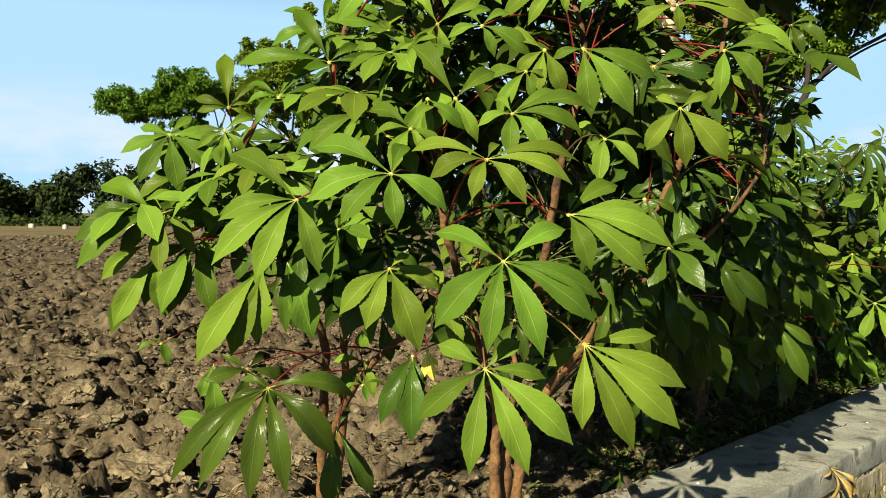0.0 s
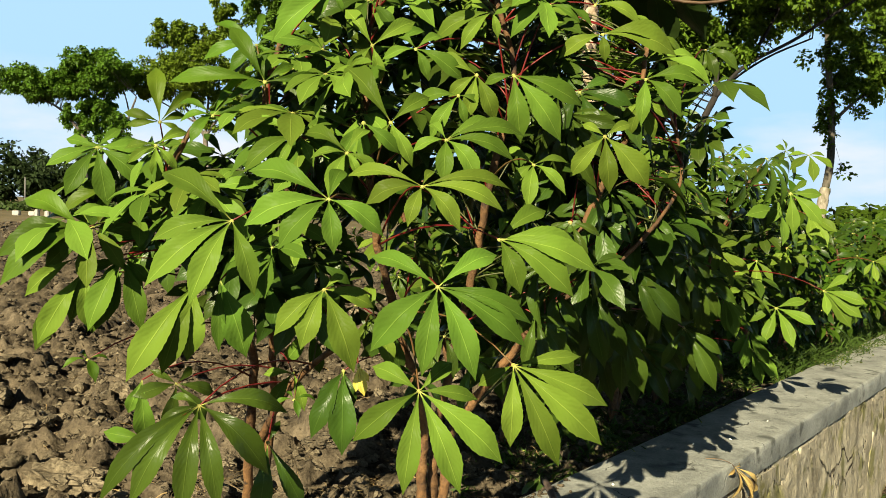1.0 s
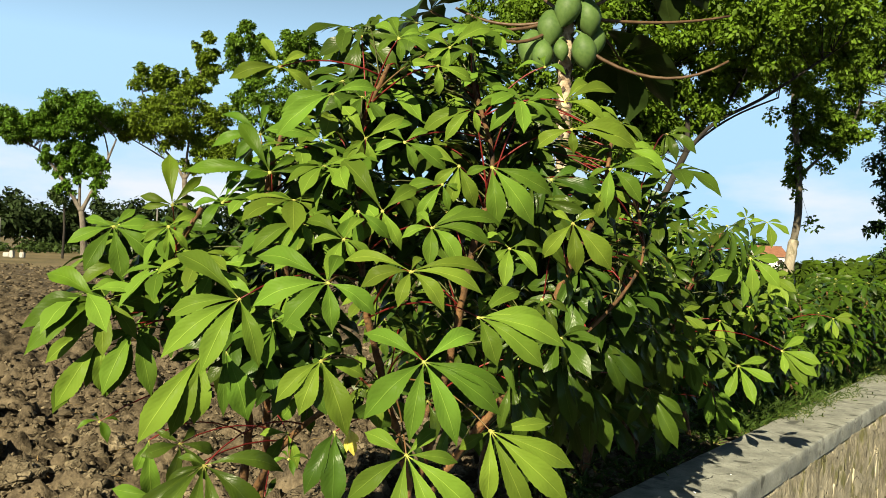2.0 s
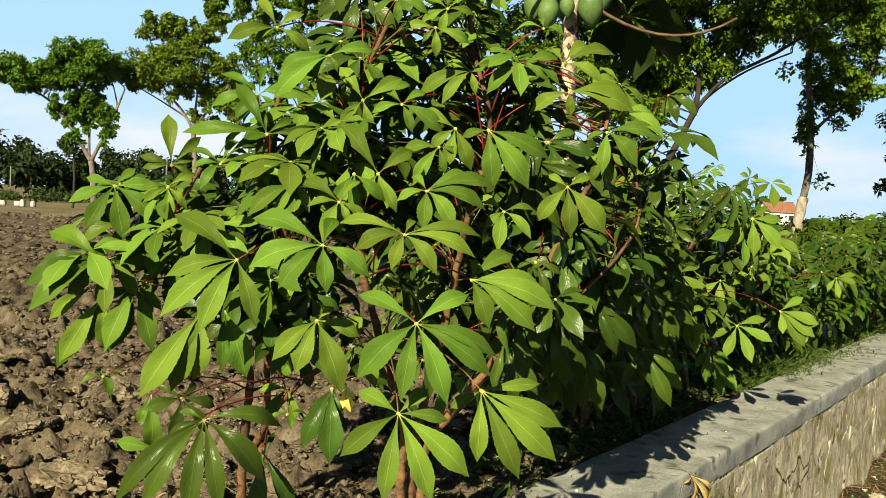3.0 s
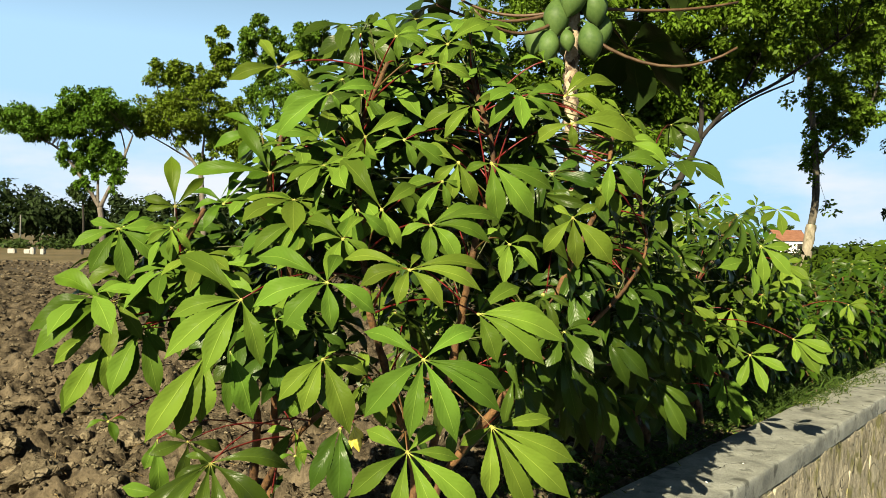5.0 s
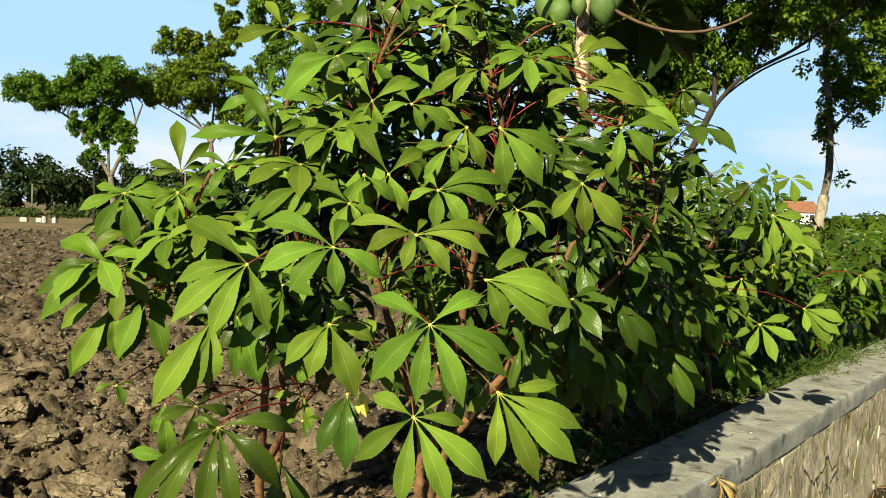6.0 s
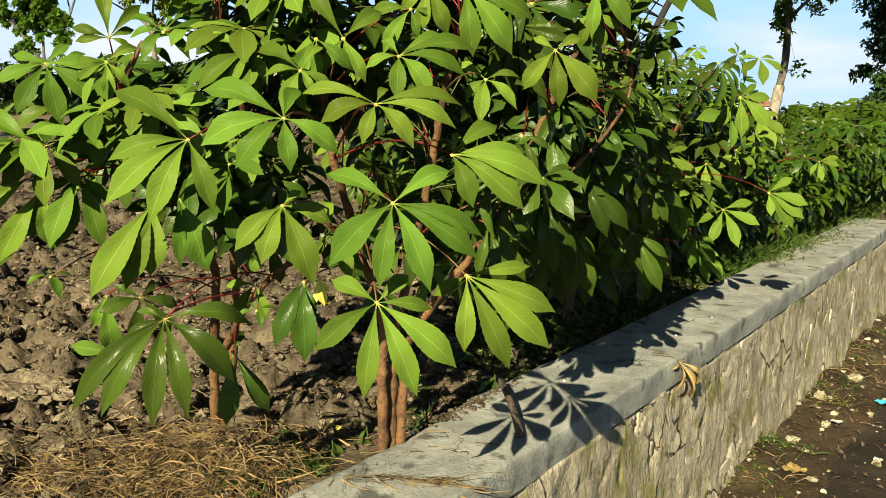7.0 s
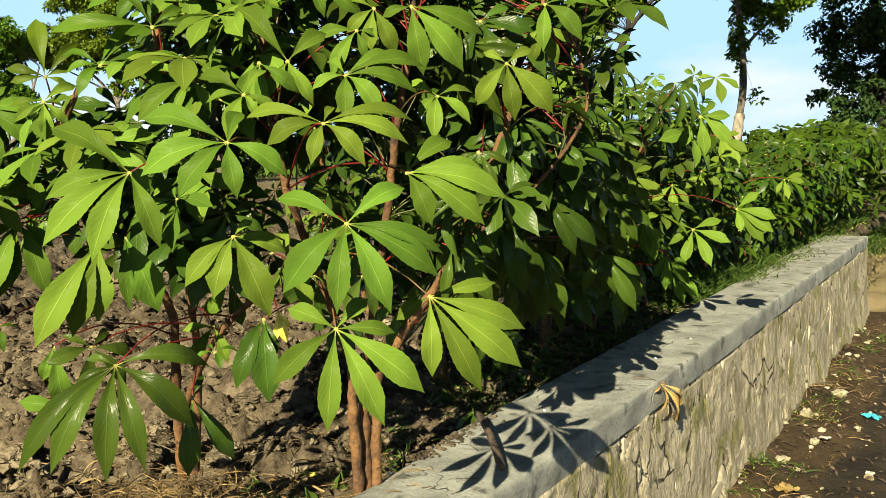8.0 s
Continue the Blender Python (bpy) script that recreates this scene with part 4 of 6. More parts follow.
# leaves further in and behind, of a few shapes
SHAPES = []
for shape_i in range(7):
    shape_rng = random.Random(50 + shape_i)
    count = shape_rng.choice((5, 6, 7, 7))
    spread = 128 if count > 5 else 105
    SHAPES.append([(spread * (2 * k / (count - 1) - 1) + shape_rng.uniform(-7, 7), (0.165 - 0.075 * abs(2 * k / (count - 1) - 1) ** 1.6) * shape_rng.uniform(0.9, 1.08)) for k in range(count)])
LEAF_MESHES = [leaf_geo(sh, random.Random(70 + i), droop=0.16, fold=0.34, width=0.31).mesh("leaf", LEAF) for i, sh in enumerate(SHAPES)]
INNER_MESHES = LEAF_MESHES + [leaf_geo(sh, random.Random(90 + i), droop=0.22, fold=0.36, width=0.30).mesh("leaf", LEAF_OLD_SHADED) for i, sh in enumerate(SHAPES + SHAPES[:2])]
HANG_MESHES = [leaf_geo([(a * 0.62, ln * 1.12) for a, ln in sh], random.Random(110 + i), droop=0.30, fold=0.85, width=0.21).mesh("leaf", LEAF_OLD_SHADED) for i, sh in enumerate(SHAPES)]
FAR_MESHES = [leaf_geo(sh, random.Random(80 + i), droop=0.24, fold=0.34, width=0.245, coarse=True).mesh("leaf", LEAF_FAR if i % 5 < 3 else LEAF_FAR_OLD) for i, sh in enumerate(SHAPES + SHAPES[:3])]


def fill_leaf(plant, nodes, place, heading, lift, size, rng, meshes, stalk_r=0.0018, material=PETIOLE):
    m = facing(place, heading, lift, rng.uniform(-25, 25)) @ Matrix.Diagonal((size, size, size, 1))
    leaf = part("leaf", rng.choice(meshes), None, plant, at=plant.matrix_basis.inverted() @ m)
    c = Vector(place)
    petiole(leaf, c, m, nearest_node(nodes, c, 0.2, rng), stalk_r / size, material if rng.random() < 0.25 else PETIOLE_GREEN)


def before_trunk(c):
    """True where a leaf would stand between the viewer's side of the plant and the papaya trunk behind it."""
    return c.z > 1.12 and abs(c.x - 0.50 - 0.11 * (c.y - 2.1)) < 0.085


fill_rng = random.Random(33)
made = 0
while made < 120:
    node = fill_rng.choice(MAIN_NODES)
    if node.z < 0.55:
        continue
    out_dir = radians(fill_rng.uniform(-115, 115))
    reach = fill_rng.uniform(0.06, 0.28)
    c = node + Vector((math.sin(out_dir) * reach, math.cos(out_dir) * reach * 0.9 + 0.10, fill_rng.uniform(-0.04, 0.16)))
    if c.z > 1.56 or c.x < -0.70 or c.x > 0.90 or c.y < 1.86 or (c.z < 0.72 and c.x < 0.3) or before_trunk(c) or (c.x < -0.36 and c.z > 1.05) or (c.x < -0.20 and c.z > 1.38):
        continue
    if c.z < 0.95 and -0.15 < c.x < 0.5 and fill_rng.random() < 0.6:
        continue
    # below the top, dark blades paint in the shade inside the plant
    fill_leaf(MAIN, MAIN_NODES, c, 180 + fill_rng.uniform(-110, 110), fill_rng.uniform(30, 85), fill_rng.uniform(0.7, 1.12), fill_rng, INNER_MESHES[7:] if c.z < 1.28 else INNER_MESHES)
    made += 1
# the bushy side over the field
for k in range(36):
    c = Vector((fill_rng.uniform(-0.80, -0.26), fill_rng.uniform(1.88, 2.25), fill_rng.uniform(0.78, 1.06)))
    fill_leaf(MAIN, MAIN_NODES, c, 190 + fill_rng.uniform(-80, 80), fill_rng.uniform(28, 75), fill_rng.uniform(0.65, 1.0), fill_rng, INNER_MESHES, material=fill_rng.choice((PETIOLE, PETIOLE_PALE)))
# low leaves before the stems, and the side towards the wall
for k in range(8):
    c = Vector((fill_rng.uniform(-0.55, 0.12), fill_rng.uniform(1.80, 2.12), fill_rng.uniform(0.46, 0.76)))
    fill_leaf(MAIN, MAIN_NODES, c, 180 + fill_rng.uniform(-60, 60), fill_rng.uniform(-5, 45), fill_rng.uniform(0.65, 1.0), fill_rng, INNER_MESHES)
for k in range(44):
    c = Vector((fill_rng.uniform(0.34, 0.86), 0, fill_rng.uniform(0.72, 1.26)))
    c.y = 1.98 + 0.75 * (c.x - 0.3) + fill_rng.uniform(-0.20, 0.12)
    if c.x > 0.58 and c.z > 1.06 - 0.8 * (c.x - 0.58):
        continue
    fill_leaf(MAIN, MAIN_NODES, c, 178 + fill_rng.uniform(-60, 60), fill_rng.uniform(5, 50), fill_rng.uniform(0.75, 1.1), fill_rng, HANG_MESHES + INNER_MESHES[10:])
for k in range(14):
    c = Vector((fill_rng.uniform(-0.74, -0.24), fill_rng.uniform(1.66, 1.86), fill_rng.uniform(0.80, 1.05)))
    fill_leaf(MAIN, MAIN_NODES, c, 185 + fill_rng.uniform(-50, 50), fill_rng.uniform(15, 65), fill_rng.uniform(0.7, 1.05), fill_rng, LEAF_MESHES)
for k in range(14):
    c = Vector((fill_rng.uniform(-0.34, -0.04), fill_rng.uniform(1.64, 1.92), 0))
    c.z = fill_rng.uniform(1.02, 1.24 + 0.5 * (c.x + 0.34))
    fill_leaf(MAIN, MAIN_NODES, c, 185 + fill_rng.uniform(-75, 75), fill_rng.uniform(30, 75), fill_rng.uniform(0.75, 1.1), fill_rng, LEAF_MESHES)
for k in range(16):
    c = Vector((fill_rng.uniform(-0.52, -0.08), fill_rng.uniform(1.80, 2.05), fill_rng.uniform(0.66, 0.94)))
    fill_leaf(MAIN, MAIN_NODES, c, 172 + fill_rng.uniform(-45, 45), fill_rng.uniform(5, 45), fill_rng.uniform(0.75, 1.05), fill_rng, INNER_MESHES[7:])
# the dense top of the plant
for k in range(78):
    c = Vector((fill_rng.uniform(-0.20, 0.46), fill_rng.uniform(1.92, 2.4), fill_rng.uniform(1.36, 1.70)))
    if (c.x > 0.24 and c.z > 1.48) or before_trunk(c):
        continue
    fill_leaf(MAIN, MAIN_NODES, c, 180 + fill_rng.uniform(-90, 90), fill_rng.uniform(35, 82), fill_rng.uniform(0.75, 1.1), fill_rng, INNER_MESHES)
# mostly darker-bladed leaves at the back of the crown
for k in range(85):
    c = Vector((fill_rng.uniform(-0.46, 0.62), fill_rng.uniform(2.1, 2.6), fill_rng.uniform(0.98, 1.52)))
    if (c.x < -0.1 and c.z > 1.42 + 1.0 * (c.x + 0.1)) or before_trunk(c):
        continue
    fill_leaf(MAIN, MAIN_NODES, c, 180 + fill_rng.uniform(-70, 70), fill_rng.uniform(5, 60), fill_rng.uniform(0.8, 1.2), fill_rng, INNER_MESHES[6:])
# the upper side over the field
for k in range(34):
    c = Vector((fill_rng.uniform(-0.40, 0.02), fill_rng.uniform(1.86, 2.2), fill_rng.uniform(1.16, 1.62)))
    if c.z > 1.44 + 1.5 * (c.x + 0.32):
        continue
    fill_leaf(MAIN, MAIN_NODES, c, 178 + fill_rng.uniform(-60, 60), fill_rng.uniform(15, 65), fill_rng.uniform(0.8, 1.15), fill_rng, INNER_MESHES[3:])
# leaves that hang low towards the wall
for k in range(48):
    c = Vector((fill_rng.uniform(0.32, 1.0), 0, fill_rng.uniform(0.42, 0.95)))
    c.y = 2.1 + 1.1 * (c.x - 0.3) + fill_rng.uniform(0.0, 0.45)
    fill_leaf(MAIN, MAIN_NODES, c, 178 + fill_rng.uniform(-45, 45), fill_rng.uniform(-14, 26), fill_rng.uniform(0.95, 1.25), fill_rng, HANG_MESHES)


def cassava_plant(x, y, height, n_leaves, seed, meshes, leaf_size=1.0, spread=0.55, label="green cassava plant in the row behind the wall", low=0.16):
    rng = random.Random(seed)
    plant = empty("cassava_plant", (x, y, field_z(x, y)), label, "plant", "cassava plants")
    nodes = []
    for k in range(rng.choice((4, 5))):
        a = rng.uniform(0, 6.28)
        top = Vector((x + math.sin(a) * spread * rng.uniform(0.35, 0.95), y + math.cos(a) * spread * rng.uniform(0.35, 0.95), height * rng.uniform(0.78, 0.95)))
        base = Vector((x + rng.uniform(-0.05, 0.05), y + rng.uniform(-0.05, 0.05), plant.location.z - 0.03))
        mid1 = base.lerp(top, 0.35) + Vector((0, 0, 0.10 * height))
        mid2 = base.lerp(top, 0.72) + Vector((rng.uniform(-0.05, 0.05), rng.uniform(-0.05, 0.05), 0.04))
        nodes += [p for p in make_stem(plant, (base, mid1, mid2, top), 0.015, 0.006, rng) if p.z > low * height]
    for k in range(n_leaves):
        node = rng.choice(nodes)
        a = rng.uniform(0, 6.28)
        reach = rng.uniform(0.12, 0.30)
        c = node + Vector((math.sin(a) * reach, math.cos(a) * reach, rng.uniform(-0.08, 0.16)))
        c.z = max(c.z, 0.16)
        head = math.degrees(math.atan2(c.x - x - 0.25, c.y - y - 0.75)) + rng.uniform(-70, 70)
        fill_leaf(plant, nodes, c, head, rng.uniform(15, 75), leaf_size * rng.uniform(0.7, 1.15), rng, meshes, material=rng.choice((PETIOLE, PETIOLE_PALE)))
    ROW.append((plant, nodes))
    return plant


ROW = []
# the row behind the wall
for s, d, h, n, seed in ((0.95, 0.85, 1.20, 85, 101), (1.65, 0.70, 1.20, 115, 112), (2.15, 0.72, 1.34, 110, 102), (2.8, 0.70, 1.24, 115, 103), (3.5, 0.78, 1.13, 80, 104), (4.3, 0.75, 0.76, 90, 105), (5.0, 0.66, 0.78, 100, 106), (5.8, 0.66, 0.84, 100, 107), (6.6, 0.60, 0.88, 95, 108), (7.4, 0.58, 0.92, 90, 109), (8.3, 0.60, 0.96, 80, 113), (1.6, 1.7, 1.5, 80, 110), (2.6, 1.8, 1.55, 80, 111), (4.6, 1.9, 0.95, 60, 114)):
    p = along(s, d)
    cassava_plant(p.x, p.y, h, n, seed, LEAF_MESHES + INNER_MESHES + HANG_MESHES if s < 2.5 else FAR_MESHES, 1.2, 0.22 if s == 3.5 else 0.55)


cassava_plant(1.79, 6.07, 1.72, 14, 131, INNER_MESHES, 0.85, 0.22, "tall bare-stemmed cassava with few leaves behind the row", 0.72)


def row_leaf(place, heading, lift, lobes, width=0.30):
    """A leaf of the row plant that stands nearest."""
    c = Vector(place)
    plant, nodes = min(ROW, key=lambda r: (r[0].location.xy - c.xy).length)
    m = facing(place, heading, lift)
    leaf = part("leaf", leaf_geo(lobes, MAIN_RNG, width=width, fold=0.4), LEAF, plant, at=plant.matrix_basis.inverted() @ m)
    petiole(leaf, c, m, nearest_node(nodes, c, 0.2, MAIN_RNG))


row_leaf((1.595, 3.837, 0.493), 198, 32, ((-113, 0.195), (-57, 0.139), (-12, 0.175), (28, 0.207), (66, 0.188), (118, 0.152)))
row_leaf((1.727, 3.629, 0.599), 200, 31, ((13, 0.118), (37, 0.193), (51, 0.193), (75, 0.181), (128, 0.130)))
row_leaf((1.439, 3.732, 0.387), 196, 24, ((-34, 0.12), (-4, 0.17), (30, 0.165), (62, 0.10)))
row_leaf((1.905, 4.600, 0.750), 199, 33, ((-37, 0.124), (-2, 0.187), (45, 0.158), (86, 0.162), (130, 0.155)))
row_leaf((2.841, 5.600, 0.639), 204, 33, ((-32, 0.110), (9, 0.155), (76, 0.135), (112, 0.135)))
row_leaf((1.127, 3.200, 0.786), 194, 29, ((-122, 0.109), (-78, 0.111), (1, 0.100), (26, 0.162), (57, 0.155), (122, 0.097)))
row_leaf((2.014, 4.600, 0.937), 200, 31, ((10, 0.163), (32, 0.219), (55, 0.183), (108, 0.114)))
row_leaf((1.258, 3.500, 0.576), 195, 18, ((-24, 0.138), (1, 0.160), (19, 0.188), (40, 0.135)))
row_leaf((1.512, 3.900, 0.282), 197, 22, ((-27, 0.095), (13, 0.170), (48, 0.175), (74, 0.099)))
row_leaf((0.933, 2.900, 0.782), 192, 19, ((-25, 0.131), (7, 0.181), (33, 0.129)))
row_leaf((1.022, 3.100, 0.448), 193, 17, ((-15, 0.139), (14, 0.201), (38, 0.181)))
row_leaf((1.547, 4.000, 0.704), 197, 29, ((-46, 0.128), (-1, 0.145), (45, 0.125), (86, 0.098)))


def bush_row():
    """The far end of the row, too dense to count."""
    rng = random.Random(140)
    g = Geo()
    for k in range(3000):
        s = rng.uniform(7.2, 26)
        d = rng.gauss(1.0, 0.75)
        h = (1.06 + 0.18 * noise.noise((s * 0.9, d, 0))) * (1 - 0.35 * min(1, abs(d - 1.0) / 1.7) ** 2)
        c = along(s, d, h * math.sqrt(rng.uniform(0.02, 1)))
        m = facing(c, 180 + rng.uniform(-80, 80), rng.uniform(0, 70), rng.uniform(-60, 60))
        for a in (-95, -50, 0, 50, 95):
            ln = rng.uniform(0.11, 0.19)
            t = radians(a + rng.uniform(-10, 10))
            ax, sd = Vector((math.sin(t), -math.cos(t), 0)), Vector((math.cos(t), math.sin(t), 0))
            g.quad(m @ Vector((0, 0, 0)), m @ (ax * ln * 0.6 + sd * ln * 0.17), m @ (ax * ln - Vector((0, 0, ln * 0.25))), m @ (ax * ln * 0.6 - sd * ln * 0.17))
    tagged(part("cassava_row", g, LEAF_ROW), "dense row of green cassava bushes further along the wall", "plants", kind="stuff")


bush_row()


# ---- trees ----
def leaf_cloud(g, centre, radii, n, size, rng, hang=0.12):
    """Small leaves through a clump that thins out at its edge."""
    for _ in range(n):
        v = Vector((rng.gauss(0, 0.52), rng.gauss(0, 0.52), rng.gauss(0, 0.50)))
        if v.length > 1:
            v *= rng.uniform(0.5, 1) / v.length
        p = Vector(centre) + Vector((v.x * radii[0], v.y * radii[1], v.z * radii[2]))
        nrm = (v * 1.1 + Vector((rng.gauss(0, 0.5), rng.gauss(0, 0.5), rng.uniform(-0.1, 0.9)))).normalized()
        ax = nrm.orthogonal().normalized()
        ax.rotate(Matrix.Rotation(rng.uniform(0, 6.28), 3, nrm))
        sd = nrm.cross(ax)
        ln = size * rng.uniform(0.6, 1.3)
        g.quad(p, p + ax * ln * 0.5 + sd * ln * 0.26, p + ax * ln - Vector((0, 0, ln * hang)), p + ax * ln * 0.5 - sd * ln * 0.26)


def tree(name, label, base, limbs, clumps, leaf_size, bark, leaf, seed, twigs=True, clusters=7):
    """limbs: (points, thick, thin); clumps: (x, y, z, rx, ry, rz, leaves), all from the foot."""
    rng = random.Random(seed)
    t = empty(name, base, label, "tree")
    ends = []
    for i, (pts, ra, rb) in enumerate(limbs):
        line = polyline(pts, 5)
        g = Geo()
        g.tube(line, [stem_radius(k, len(line) - 1, ra, rb) for k in range(len(line))], 9, 0.07, rng)
        part("trunk" if i == 0 else "limb", g, bark, t)
        ends += line[len(line) // 2:]
    gl = Geo()
    for x, y, z, rx, ry, rz, n in clumps:
        if twigs and ends:
            near = min(ends, key=lambda p: (p - Vector((x, y, z))).length)
            line = bend(near, near.lerp(Vector((x, y, z)), 0.5) + Vector((0, 0, 0.1 * rz)), (x, y, z), 4)
            r = 0.018 * max(rx, rz)
            g = Geo()
            g.tube(line, [r * (1.3 - 0.22 * k) for k in range(5)], 5)
            part("branch", g, bark, t)
        for k in range(clusters):
            while True:
                v = Vector((rng.uniform(-1, 1), rng.uniform(-1, 1), rng.uniform(-1, 1)))
                if v.length < 1:
                    break
            c = (x + v.x * rx * 0.75, y + v.y * ry * 0.75, z + v.z * rz * 0.72)
            q = rng.uniform(0.28, 0.52)
            leaf_cloud(gl, c, (rx * q, ry * q, rz * q), int(0.70 * n / clusters), leaf_size * 1.12, rng)
    part("crown", gl, leaf, t)
    return t


def crown(cx, cy, cz, rx, ry, rz, k, n, seed, rmin=0.28, rmax=0.5, flat=0.7):
    """k clumps spread through a flattened crown."""
    rng = random.Random(seed)
    out = []
    while len(out) < k:
        v = Vector((rng.uniform(-1, 1), rng.uniform(-1, 1), rng.uniform(-1, 1)))
        if v.length > 1:
            continue
        r = rng.uniform(rmin, rmax) * min(rx, ry)
        out.append((cx + v.x * rx, cy + v.y * ry, cz + v.z * rz, r, r, r * flat, n))
    return out


# three spreading trees across the field
tree("field_tree", "spreading green tree with a forked pale trunk across the field", (-18.3, 40, 0),
     [(((0, 0, -0.2), (-0.05, 0, 1.2), (-0.2, 0, 2.3)), 0.17, 0.13), (((-0.2, 0, 2.3), (-0.9, 0, 3.4), (-1.7, 0, 4.5), (-2.8, 0.3, 5.4), (-4.4, 0, 6.0)), 0.12, 0.04),
      (((-0.2, 0, 2.3), (0.3, 0.1, 3.4), (0.9, 0, 4.6), (1.4, 0, 5.9)), 0.12, 0.04), (((-0.3, 0, 2.4), (-0.4, 0.2, 4), (-0.3, 0.2, 6)), 0.09, 0.035), (((0.6, 0, 4.0), (0.9, 0.3, 5.0), (0.5, 0.5, 6.4)), 0.06, 0.025)],
     crown(-3.3, 0, 6.45, 2.1, 2.0, 0.75, 74, 360, 1, 0.18, 0.32, 0.7) + crown(-0.5, 0, 7.0, 2.1, 1.9, 1.0, 80, 360, 2, 0.18, 0.33, 0.7) + crown(-1.35, 0, 5.1, 0.95, 0.8, 1.0, 30, 330, 3, 0.2, 0.36, 0.9) + crown(-1.0, 0, 3.9, 0.55, 0.4, 0.9, 20, 220, 33, 0.4, 0.6, 1.0) + crown(-0.1, 0, 5.0, 0.8, 0.6, 1.0, 26, 240, 36, 0.25, 0.42, 0.9) + crown(0.62, 0, 4.1, 0.35, 0.35, 1.2, 20, 170, 34, 0.5, 0.8, 1.0), 0.15, BARK, TREE_GREEN, 11, clusters=9)
tree("field_tree", "spreading yellowish-green tree across the field", (-13.9, 42, 0),
     [(((0, 0, -0.2), (-0.1, 0, 2.2), (-0.25, 0, 4.2)), 0.17, 0.12), (((-0.25, 0, 4.2), (-0.9, 0, 5.2), (-1.9, 0, 6.4), (-2.6, 0, 8.6)), 0.10, 0.03), (((-0.25, 0, 4.2), (0.6, 0, 5.4), (1.6, 0, 6.6)), 0.10, 0.03), (((-0.25, 0, 4.2), (-0.1, 0, 6), (0.5, 0, 10.6)), 0.09, 0.03), (((-0.6, 0, 4.8), (-2.0, 0.2, 5.6), (-3.3, 0.1, 6.3)), 0.06, 0.025)],
     crown(-0.7, 0, 7.2, 2.9, 2.3, 1.45, 112, 340, 4, 0.16, 0.29, 0.75) + crown(-2.2, 0, 9.3, 0.95, 1.0, 0.8, 18, 480, 5, 0.34, 0.52, 0.8) + crown(0.65, 0, 10.4, 0.65, 0.8, 1.3, 20, 480, 15, 0.42, 0.62, 0.9) + crown(-0.5, 0, 9.0, 1.3, 1.0, 0.7, 20, 340, 17, 0.3, 0.45, 0.8) + crown(0.7, 0, 5.3, 1.4, 0.9, 0.8, 24, 280, 6, 0.24, 0.4, 0.8) + crown(2.0, 0, 5.6, 1.3, 1.0, 1.1, 26, 280, 37, 0.24, 0.4, 0.8) + crown(-3.0, 0, 6.8, 1.0, 1.2, 0.7, 18, 400, 16, 0.25, 0.4, 0.8), 0.15, BARK, TREE_YELLOW, 12, clusters=9)
tree("field_tree", "tall green tree across the field", (-9.6, 43, 0),
     [(((0, 0, -0.2), (0.1, 0, 2.5), (0.1, 0, 5)), 0.18, 0.13), (((0.1, 0, 5), (-0.7, 0, 6.5), (-1.5, 0, 9.9)), 0.10, 0.03), (((0.1, 0, 5), (0.9, 0, 6.6), (1.4, 0, 10.2)), 0.10, 0.03)],
     crown(-1.7, 0, 11.0, 1.1, 1.3, 1.5, 34, 520, 7, 0.26, 0.42, 0.85) + crown(0.9, 0, 11.2, 1.2, 1.3, 1.2, 30, 520, 8, 0.26, 0.42, 0.85) + crown(0.0, 0, 8.2, 2.6, 2, 1.9, 64, 340, 9, 0.18, 0.34, 0.8), 0.15, BARK, TREE_GREEN, 13, clusters=9)
tree("small_tree", "small dark shaggy tree at the field's edge", (-19.6, 40.5, 0), [(((0, 0, -0.2), (0.05, 0, 1.3), (0, 0, 2.6)), 0.07, 0.05)],
     crown(0, 0, 2.9, 0.7, 0.7, 0.75, 16, 260, 14, 0.35, 0.55, 0.8), 0.13, BARK_DARK, TREE_DARK, 14)

# the big tree leaning over the row
tree("big_tree", "large dark tree with leaning forked trunk and yellow-green leaves", (2.45, 12, 0),
     [(((-0.1, 0, -0.2), (0.15, 0, 0.7), (0.42, 0, 1.35), (0.72, 0, 2.0), (1.0, 0, 2.6)), 0.060, 0.046), (((1.0, 0, 2.6), (1.4, 0, 3.05), (2.1, -0.1, 3.45), (3.0, -0.2, 4.1)), 0.036, 0.018),
      (((1.0, 0, 2.6), (1.0, 0.1, 3.3), (0.6, 0.2, 4.3), (0.4, 0.1, 5.2)), 0.04, 0.025), (((1.4, 0, 3.05), (1.9, 0.2, 3.9), (2.2, 0.2, 5.2)), 0.03, 0.018), (((0.8, 0, 2.2), (1.15, 0.1, 2.75), (1.75, 0.2, 3.2), (2.4, 0.2, 3.5)), 0.026, 0.012)],
     crown(-0.5, 0, 4.7, 1.9, 1.6, 1.8, 96, 560, 21, 0.16, 0.28, 0.8) + crown(1.8, 0.2, 4.6, 1.9, 1.7, 0.95, 96, 560, 22, 0.16, 0.27, 0.75) + crown(0.15, 0.4, 3.35, 1.0, 1.0, 0.95, 56, 560, 23, 0.2, 0.34, 0.85) + crown(0.1, 0.3, 2.6, 0.55, 0.6, 0.55, 20, 420, 25, 0.3, 0.5, 0.85) + crown(-1.9, 0.8, 3.6, 1.0, 0.9, 1.2, 34, 460, 26, 0.25, 0.4, 0.85) + crown(0.75, 0.4, 3.35, 0.85, 0.8, 0.5, 34, 500, 24, 0.2, 0.34, 0.85), 0.075, BARK_DARK, TREE_YELLOW, 22, clusters=8)
